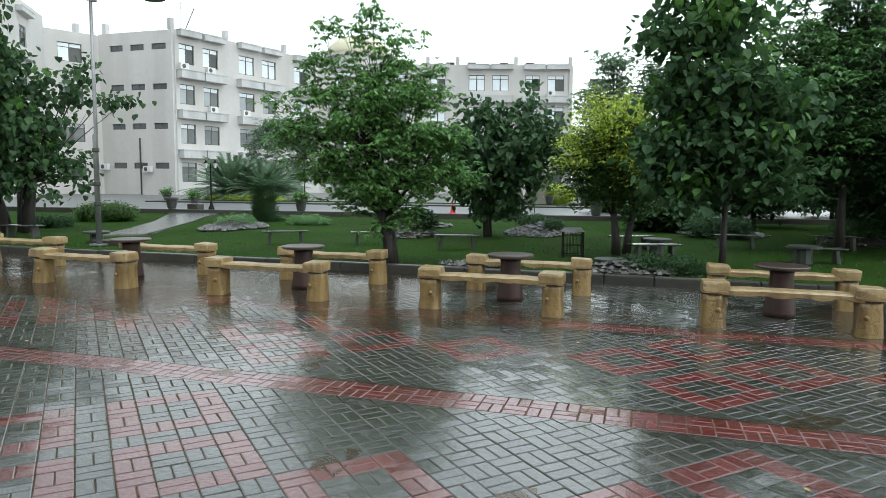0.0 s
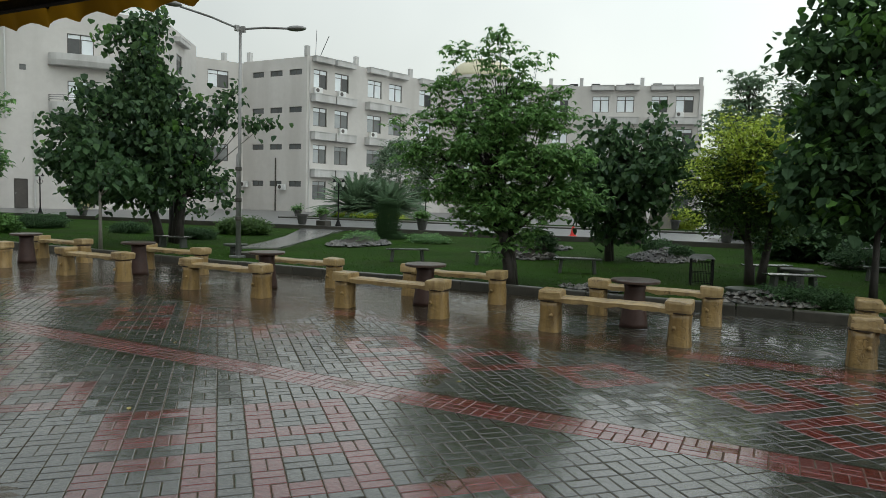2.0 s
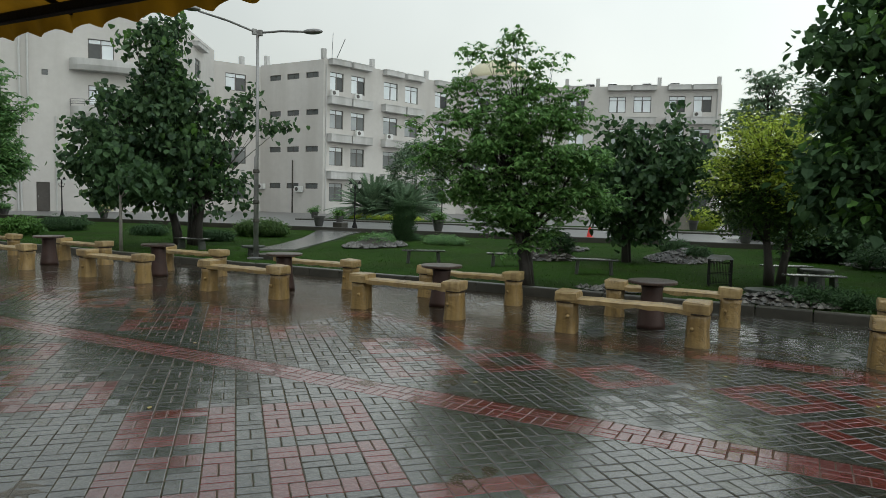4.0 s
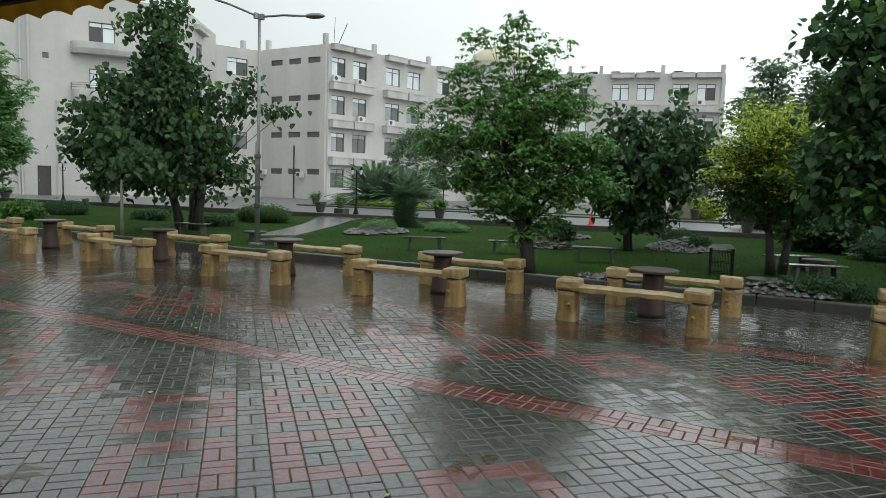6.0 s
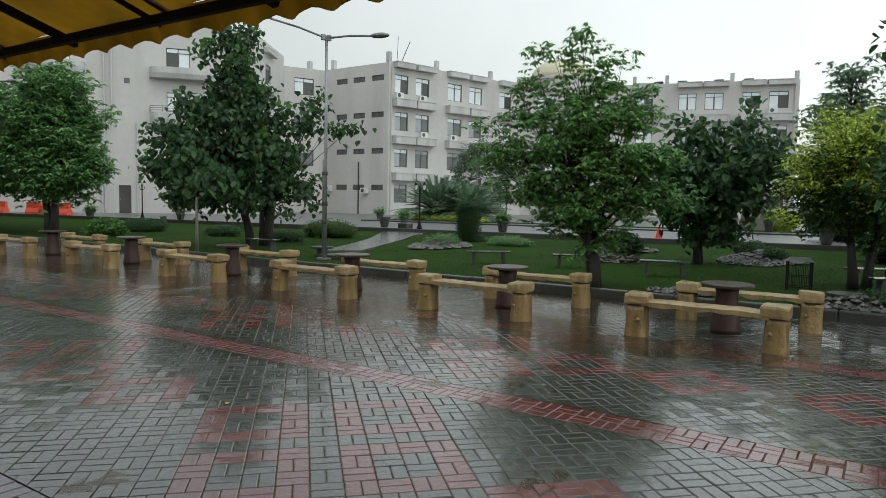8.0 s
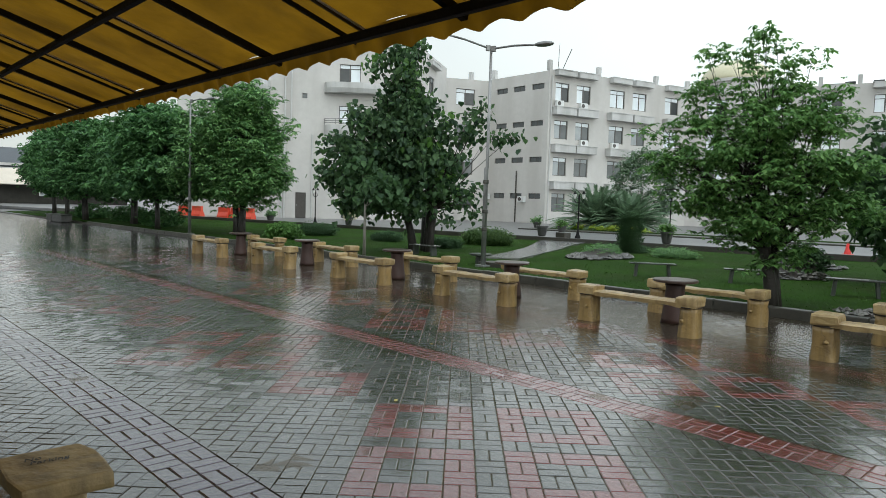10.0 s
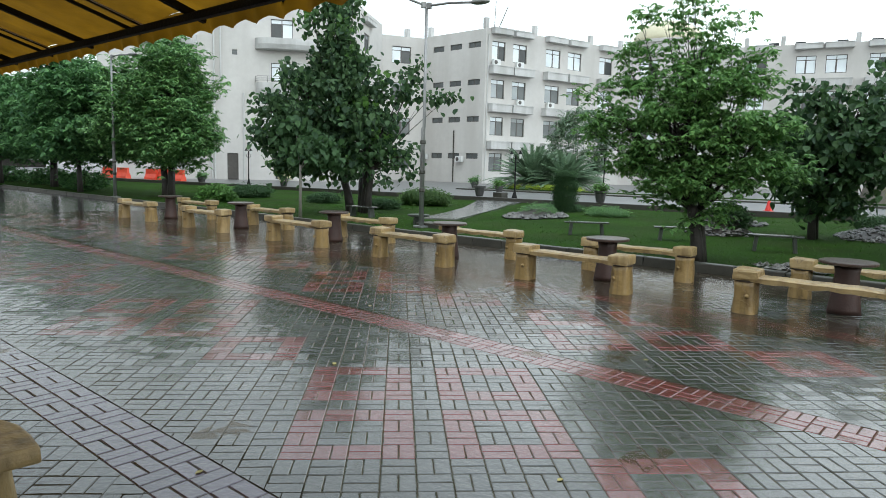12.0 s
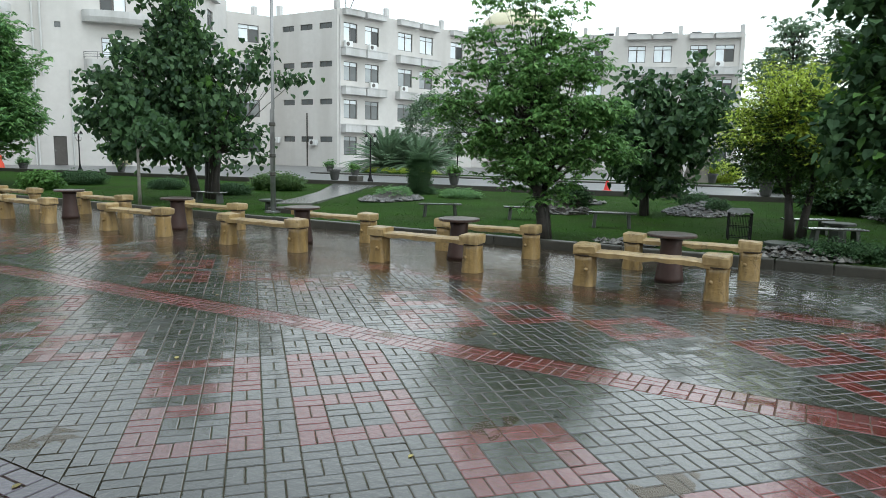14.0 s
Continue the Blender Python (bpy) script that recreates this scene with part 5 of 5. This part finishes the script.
def slab_bench(x, y, rz, w=1.05, group="slab benches of the lawn"):
    t = thing("slab_bench", pose(x, y, 0.06, 0, 0, rz), "low mossy concrete slab bench standing on wet grass", "bench", group)
    box_part("slab", (0, 0, 0.345), (w, 0.3, 0.032), BENCH_TOP, t, "wet shining slab", bevel=0.01)
    for s in (-1, 1):
        bm = bmesh.new()
        add_box(bm, (s * (w / 2 - 0.16), 0, 0.165), (0.075, 0.22, 0.33), bevel=0.015)
        for v in bm.verts:
            v.co.x += 0.1 * s * (0.2 - v.co.z)
            v.co.y *= 1.15 - 0.9 * v.co.z
        part("leg", bm, BENCH_GREY, t)
    return t


for x, y, rz in ((-6.2, 14.9, 28), (-4.1, 14.8, 18), (-8.2, 14.3, 34), (-0.3, 16.2, 35), (0.2, 14.2, 25), (2.1, 17.6, 5), (4.4, 18.2, 0), (-15.2, 13.4, 5), (3.2, 14.6, 8)):
    slab_bench(x, y, rz)

for x, y, h in ((0.25, 15.0, 0.4), (-0.55, 12.2, 0.24), (-12.5, 13.0, 0.3), (2.95, 14.4, 0.4)):
    t = thing("slab_table", pose(x, y, 0.06, 0, 0, 20), "small low mossy concrete table on the lawn", "table", "slab tables of the lawn")
    bm = bmesh.new()
    turned(bm, [(0.27, h - 0.05), (0.3, h - 0.04), (0.3, h), (0.28, h + 0.008)], 18, wobble=0.08)
    part("top", bm, BENCH_GREY, t)
    bm = bmesh.new()
    turned(bm, [(0.17, 0), (0.14, h - 0.05)], 10, wobble=0.1)
    part("foot", bm, BENCH_GREY, t)


def stone_patch(label, x, y, rx, ry, n, seed, ring=False, high=0.12):
    """Loose rounded stones on bare soil."""
    rng = np.random.default_rng(seed)
    verts, faces = [], []
    bm = bmesh.new()
    turned(bm, [(1.0, 0.0), (0.85, 0.05), (0.3, 0.05 + 0.4 * high)], 20, wobble=0.15)
    bmesh.ops.scale(bm, verts=bm.verts, vec=(rx, ry, 1))
    bed = part("stone_bed", bm, SOIL)
    bed.matrix_world = pose(x, y, 0.06)
    tagged(bed, label, "stone bed")
    unit = [(0, 0, 1), (1, 0, 0.1), (0.3, 0.95, 0), (-0.8, 0.6, 0.05), (-0.8, -0.6, 0), (0.3, -0.95, 0.1), (0, 0, -0.8)]
    tri = [(0, 1, 2), (0, 2, 3), (0, 3, 4), (0, 4, 5), (0, 5, 1), (6, 2, 1), (6, 3, 2), (6, 4, 3), (6, 5, 4), (6, 1, 5)]
    for _ in range(n):
        a = rng.uniform(0, 6.28)
        r = rng.uniform(0.82, 1.05) if ring or rng.uniform() < 0.4 else rng.uniform(0, 1) ** 0.6
        s, t = rng.uniform(0.035, 0.085) * (1.5 if ring else 1), rng.uniform(0, 6.28)
        c, i = (rx * r * math.cos(a), ry * r * math.sin(a), 0.07 + high * 0.5 * (1 - r) + 0.02), len(verts)
        for u in unit:
            q = np.array(u) * (s, s * 0.8, s * 0.65) * rng.uniform(0.8, 1.2)
            verts.append((c[0] + q[0] * math.cos(t) - q[1] * math.sin(t), c[1] + q[0] * math.sin(t) + q[1] * math.cos(t), c[2] + q[2]))
        faces += [tuple(i + k for k in f) for f in tri]
    stones = mesh_part("gravel", verts, faces, STONE, bed)
    tagged(stones, "grey river stones", kind="stuff")
    return bed


stone_patch("round bed ringed with pale river stones beside the path", -12.2, 18.2, 0.75, 1.35, 200, 90, True, 0.75)
stone_patch("round rockery bed of grey stones on the lawn", -3.0, 20.3, 1.0, 2.0, 460, 91, False, 0.55)
stone_patch("rough mound of soil and stones at the kerb", -0.35, 11.95, 0.9, 0.5, 220, 92, False, 0.3)
stone_patch("stony bed at the foot of the trees", -6.2, 17.6, 0.75, 0.8, 320, 93, False, 1.3)
stone_patch("scattered stone bed at the back of the lawn", 2.2, 21.6, 1.2, 1.4, 200, 94, False, 0.2)
stone_patch("pale stone heap at the back of the lawn", 5.6, 20.3, 1.1, 1.4, 220, 95, False, 0.35)
stone_patch("small soil patch with stones on the lawn", -6.9, 21.5, 0.7, 0.8, 60, 96, True)
stone_patch("small soil patch at the foot of the kerb bench", -3.0, 11.75, 0.55, 0.3, 80, 97)

for i, (x, y, rx, ry, h, leaf) in enumerate(((-12.2, 18.3, 0.42, 0.75, 0.2, LEAF_DEEP), (-3.3, 21.0, 0.4, 0.6, 0.26, LEAF_SHADED), (-2.6, 19.9, 0.35, 0.5, 0.2, LEAF_SHADED), (-11.1, 20.9, 0.8, 0.5, 0.14, LEAF_DEEP), (-13.6, 22.0, 1.0, 0.5, 0.12, LEAF_SHADED), (5.4, 20.6, 0.6, 0.6, 0.3, LEAF_DEEP))):
    bush("bed_plants", "low leafy plants growing in a stone-edged bed", "plants", x, y, 0.1, rx, ry, h, 240, 0.07, leaf, 160 + i, group="plants in the beds")

# wire litter bin
bin_t = thing("litter_bin", pose(-1.42, 14.1, 0.07, 0, 0, 10), "black wire litter bin with a pitched lid on the lawn", "litter bin")
for sx in (-1, 1):
    for sy in (-1, 1):
        box_part("leg", (0.2 * sx, 0.16 * sy, 0.28), (0.03, 0.03, 0.56), BLACK_IRON, bin_t)
bm = bmesh.new()
for i in range(7):
    for sy in (-1, 1):
        add_box(bm, (-0.17 + 0.057 * i, 0.15 * sy, 0.28), (0.008, 0.008, 0.42))
for z in (0.08, 0.28, 0.49):
    for sy in (-1, 1):
        add_box(bm, (0, 0.15 * sy, z), (0.38, 0.01, 0.012))
    for sx in (-1, 1):
        add_box(bm, (0.19 * sx, 0, z), (0.01, 0.3, 0.012))
part("mesh_basket", bm, BLACK_IRON, bin_t)
bm = bmesh.new()
v = [bm.verts.new(p) for p in ((-0.24, -0.2, 0.56), (0.24, -0.2, 0.56), (0.24, 0.2, 0.56), (-0.24, 0.2, 0.56), (-0.16, 0, 0.64), (0.16, 0, 0.64))]
for f in ((0, 1, 5, 4), (2, 3, 4, 5), (1, 2, 5), (3, 0, 4), (3, 2, 1, 0)):
    bm.faces.new([v[i] for i in f])
part("lid", bm, STEEL, bin_t, "grey wet pitched lid")

# cone, barriers and the statue-like rock by the far wing
cone = thing("traffic_cone", pose(-8.0, 28.2, 0.2), "red plastic traffic cone on the road", "traffic cone")
box_part("base", (0, 0, 0.03), (0.32, 0.32, 0.05), RED_PLASTIC, cone, bevel=0.015)
bm = bmesh.new()
turned(bm, [(0.13, 0.05), (0.085, 0.26), (0.05, 0.42), (0.04, 0.44)], 16)
part("body", bm, RED_PLASTIC, cone)
for i, (x, y) in enumerate(((-50.6, 20.8), (-49.4, 21.3), (-45.6, 21.6), (-44.5, 22.0), (-43.4, 22.3))):
    t = thing("road_barrier", pose(x, y, 0.2, 0, 0, 15), "orange plastic road barrier behind the trees", "road barrier", "orange barriers")
    bm = bmesh.new()
    w = 0.53
    prof = ((-0.24, 0), (0.24, 0), (0.22, 0.2), (0.1, 0.45), (0.08, 0.8), (-0.08, 0.8), (-0.1, 0.45), (-0.22, 0.2))
    ends = [[bm.verts.new((s * w, a, b)) for a, b in prof] for s in (-1, 1)]
    for k in range(8):
        bm.faces.new((ends[0][k], ends[0][(k + 1) % 8], ends[1][(k + 1) % 8], ends[1][k]))
    bm.faces.new(ends[0][::-1]), bm.faces.new(ends[1])
    part("shell", bm, ORANGE, t)
    box_part("foot", (0.3, 0, -0.01), (0.25, 0.5, 0.05), ORANGE, t)
rock = bmesh.new()
turned(rock, [(0.9, 0), (0.75, 0.9), (0.5, 2.0), (0.32, 2.9), (0.1, 3.1)], 10, wobble=0.3, squash=0.6)
rock = part("standing_rock", rock, BARK_PALE)
rock.matrix_world = pose(-6.4, 41.4, 0.25)
tagged(rock, "tall brownish standing rock in the planting strip", "rock")
rock2 = bmesh.new()
turned(rock2, [(0.55, 0), (0.5, 0.8), (0.4, 1.7), (0.15, 2.1)], 10, wobble=0.3, squash=0.7)
rock2 = part("standing_rock", rock2, BARK_PALE)
rock2.matrix_world = pose(-7.8, 41.6, 0.25)
tagged(rock2, "brownish standing rock in the planting strip", "rock")
for i, x in enumerate((-43.0, -44.6)):
    t = thing("planter_trough", pose(x, 10.6, 0, 0, 0, 8), "dark plastic trough on the wet plaza", "trough", "troughs by the kerb")
    bm = bmesh.new()
    add_box(bm, (0, 0, 0.22), (1.3 if not i else 0.7, 0.6, 0.4), bevel=0.05)
    part("tub", bm, POT, t)
    box_part("rim", (0, 0, 0.43), (1.4 if not i else 0.78, 0.68, 0.05), BENCH_GREY, t, bevel=0.02)


# ---- paving blocks: basket weave, laid at 45 degrees between straight bands ----
CELL, GAP = 0.195, 0.006
SHIFT_I, SHIFT_J = 0.6, 0.3
NEAR_BAND, RED_BAND, FAR_BAND = (1.3, 1.72), (4.6, 4.96), (7.62, 7.98)
C45 = math.sqrt(0.5)


def block_height(x, y):
    """The settled surface: broad hollows hold the rain, and the plaza sinks a little towards the benches."""
    q = min(1.0, max(0.0, (y - 5.6) / 2.6))
    q *= min(1.0, max(0.4, 0.4 - (x + 1.2) * 0.2))
    return 0.0045 * noise.noise((x * 0.55, y * 0.7, 2.0)) + 0.0025 * noise.noise((x * 2.2, y * 2.2, 7.0)) + 0.0012 - 0.0045 * q * q * (3 - 2 * q)


def sanded(me, blocks_in):
    """The last four faces of each block are its sanded joints; the top and the chamfers are bare."""
    me.materials.append(BED)
    me.polygons.foreach_set("material_index", blocks_in)


def block_data(lx, ly, bev=0.0055, deep=0.0032):
    """Unit paver: a top with worn chamfers and half a sand joint all round, 9 faces, centred on its top."""
    a, b = lx / 2, ly / 2
    rings = ((a - bev, b - bev, 0), (a, b, -deep), (a + GAP / 2, b + GAP / 2, -deep - 0.001))
    v = [(sx * x, sy * y, z) for x, y, z in rings for sx, sy in ((-1, -1), (1, -1), (1, 1), (-1, 1))]
    f = [(0, 1, 2, 3)] + [(r + 4 + i, r + 4 + (i + 1) % 4, r + (i + 1) % 4, r + i) for r in (0, 4) for i in range(4)]
    return v, f


JOINT = [0] * 5 + [1] * 4


def ring_corners():
    """The first cells of the red rings: diamonds of four rings with a single ring between, mirrored at the red band."""
    made = set()
    for n in range(-6, 4):
        i, j = -5 + 14 * n, -28 + 14 * n
        made |= {(i, j), (i + 5, j), (i + 5, j + 5), (i, j + 5), (i + 9, j + 9)}
        i, j = 20 + 14 * n, -21 + 14 * n
        made |= {(i, j), (i + 5, j), (i, j - 5), (i + 5, j - 5), (i + 9, j + 4)}
    return made


RED_CELLS = {(i + a, j + b) for i, j in ring_corners() for a in range(4) for b in range(4) if a in (0, 3) or b in (0, 3)}


blocks = []  # x, y, angle, material index
reach = 170
for i in range(-reach, reach):
    for j in range(-reach, reach):
        p, q = (i + SHIFT_I + 0.5) * CELL, (j + SHIFT_J + 0.5) * CELL
        x, y = (p + q) * C45, (p - q) * C45
        if not (-22 < x < 7 and -4.95 < y < KERB_Y - 0.1):
            continue
        flat = (i + j) % 2
        red = 1 if (i, j) in RED_CELLS and NEAR_BAND[1] + 0.1 < y < FAR_BAND[0] else 0
        for s in (-0.25, 0.25):
            dp, dq = (0, s * CELL) if flat else (s * CELL, 0)
            blocks.append(((p + dp + q + dq) * C45, (p + dp - q - dq) * C45, 45 if flat else -45, red))
for band, tone in ((NEAR_BAND, 2), (RED_BAND, 1), (FAR_BAND, 1)):
    rows = max(1, round((band[1] - band[0]) / 0.2))
    h = (band[1] - band[0]) / rows
    for r in range(rows):
        for k in range(round(29 / h)):
            x, y = -22 + (k + 0.5) * h, band[0] + (r + 0.5) * h
            flat = (k + r) % 2
            for s in (-0.25, 0.25):
                blocks.append((x + (0 if flat else s * h), y + (s * h if flat else 0), 0 if flat else 90, tone))

def clipped(ring, edge, sign):
    """The part of a convex outline on one side of the line y = edge."""
    out = []
    for (ax, ay), (bx, by) in zip(ring, ring[1:] + ring[:1]):
        ia, ib = sign * (ay - edge) >= 0, sign * (by - edge) >= 0
        if ia:
            out.append((ax, ay))
        if ia != ib:
            q = (edge - ay) / (by - ay)
            out.append((ax + q * (bx - ax), edge))
    return out


shapes = []
for mat in (PAVER_GREY, PAVER_RED, PAVER_PINK):
    v, f = block_data(CELL - GAP, CELL / 2 - GAP)
    me = bpy.data.meshes.new("brick")
    me.from_pydata(v, [], f)
    me.materials.append(mat)
    sanded(me, JOINT)
    shapes.append(me)
unit_v, unit_f = block_data(CELL - GAP, CELL / 2 - GAP)
unit_v = np.array(unit_v)
field_v, field_f, field_m, singles = [[], [], []], [[], [], []], [[], [], []], 0
for x, y, turn, tone in blocks:
    z = block_height(x, y) + random.uniform(-0.0006, 0.0006)
    if -3.6 < x < -1.1 and 2.0 < y < 4.5 and singles < 300:
        ob = new("brick", shapes[tone])
        ob.parent = pavement
        ob.matrix_basis = pose(x, y, z, random.uniform(-0.7, 0.7), random.uniform(-0.7, 0.7), turn + random.uniform(-0.6, 0.6))
        singles += 1
        continue
    c, s = math.cos(radians(turn)), math.sin(radians(turn))
    if abs(turn) == 45:
        cut = [band for band in (NEAR_BAND, RED_BAND, FAR_BAND) if band[0] - 0.11 < y < band[1] + 0.11]
        if cut:
            lo, hi = cut[0]
            ring = [(x + c * vx - s * vy, y + s * vx + c * vy) for vx, vy, _ in unit_v[4:8]]
            for edge, sign in ((lo - 0.004, -1), (hi + 0.004, 1)):
                left = clipped(ring, edge, sign)
                if len(left) > 2:
                    n, base = len(left), len(field_v[tone])
                    field_v[tone] += [(px, py, z) for px, py in left] + [(px, py, -0.02) for px, py in left]
                    field_f[tone] += [tuple(range(base, base + n))] + [(base + k, base + n + k, base + n + (k + 1) % n, base + (k + 1) % n) for k in range(n)]
                    field_m[tone] += [0] + [1] * n
            continue
    tx, ty = random.uniform(-0.018, 0.018), random.uniform(-0.018, 0.018)
    base = len(field_v[tone])
    grow = 1.0 if abs(turn) == 45 else 1.075 if tone == 2 else 0.923
    for vx, vy, vz in unit_v:
        vx, vy = vx * grow, vy * grow
        field_v[tone].append((x + c * vx - s * vy, y + s * vx + c * vy, z + vz + tx * vx + ty * vy))
    field_f[tone] += [tuple(base + k for k in f) for f in unit_f]
    field_m[tone] += JOINT
for tone, mat in enumerate((PAVER_GREY, PAVER_RED, PAVER_PINK)):
    ob = mesh_part("brick_field", field_v[tone], field_f[tone], mat, pavement)
    sanded(ob.data, field_m[tone])
    tagged(ob, ("grey", "red", "mauve")[tone] + " wet block pavers", kind="stuff")
# farther paving, where single blocks no longer show
far = sheet("far_paving", [(-104, -6), (-22.1, -6), (-22.1, KERB_Y), (-104, KERB_Y)], -0.001, FAR_PAVING, "wet grey paving further along the plaza")
far3 = sheet("side_paving", [(7.1, -6), (14, -6), (14, KERB_Y), (7.1, KERB_Y)], -0.001, FAR_PAVING, "wet grey paving at the plaza's side")
# rain water stands only where the blocks lie low
FILM_Z, STEP = -0.0014, 0.1
film_v, film_f, film_at = [], [], {}


def film_corner(i, j):
    if (i, j) not in film_at:
        film_at[i, j] = len(film_v)
        film_v.append((-22 + i * STEP, -0.5 + j * STEP, FILM_Z))
    return film_at[i, j]


for i in range(289):
    for j in range(116):
        if block_height(-22 + (i + 0.5) * STEP, -0.5 + (j + 0.5) * STEP) < FILM_Z + 0.0002:
            film_f.append((film_corner(i, j), film_corner(i + 1, j), film_corner(i + 1, j + 1), film_corner(i, j + 1)))
film = mesh_part("water_film", film_v, film_f, WATER)
tagged(film, "thin film of rain water lying in the paving's hollows", "puddle", kind="stuff")

# leaves that the rain has brought down
DEAD_LEAF = surface("fallen_yellow_leaf", (0.2, 0.16, 0.03), (0.42, 0.36, 0.12), rough=0.4, scale=20, bump=0)
rng = np.random.default_rng(77)
for x, y in ((-3.35, 1.62), (-1.9, 2.85), (0.9, 3.9), (1.1, 5.9), (-0.6, 6.9), (0.6, 6.6), (-2.6, 5.4), (-4.4, 3.4), (-5.9, 5.2), (0.2, 7.3), (1.9, 7.1), (-7.2, 6.6)):
    a, size = rng.uniform(0, 6.28), rng.uniform(0.035, 0.06)
    outline = [(0, 0), (0.35, 0.28), (0.75, 0.26), (1.1, 0), (0.75, -0.26), (0.35, -0.28)]
    pts = [(size * u, size * w, 0.004 + 0.18 * size * abs(w)) for u, w in outline]
    verts = pts + [(px, py, pz - 0.0025) for px, py, pz in pts]
    faces = [tuple(range(6)), tuple(range(11, 5, -1))] + [(k, k + 6, (k + 1) % 6 + 6, (k + 1) % 6) for k in range(6)]
    ob = mesh_part("fallen_leaf", verts, faces, DEAD_LEAF)
    ob.matrix_world = pose(x, y, block_height(x, y) + 0.0005, 0, 0, math.degrees(a))
    tagged(ob, "small yellowed leaf lying on the wet pavers", "leaf", "fallen leaves on the plaza")
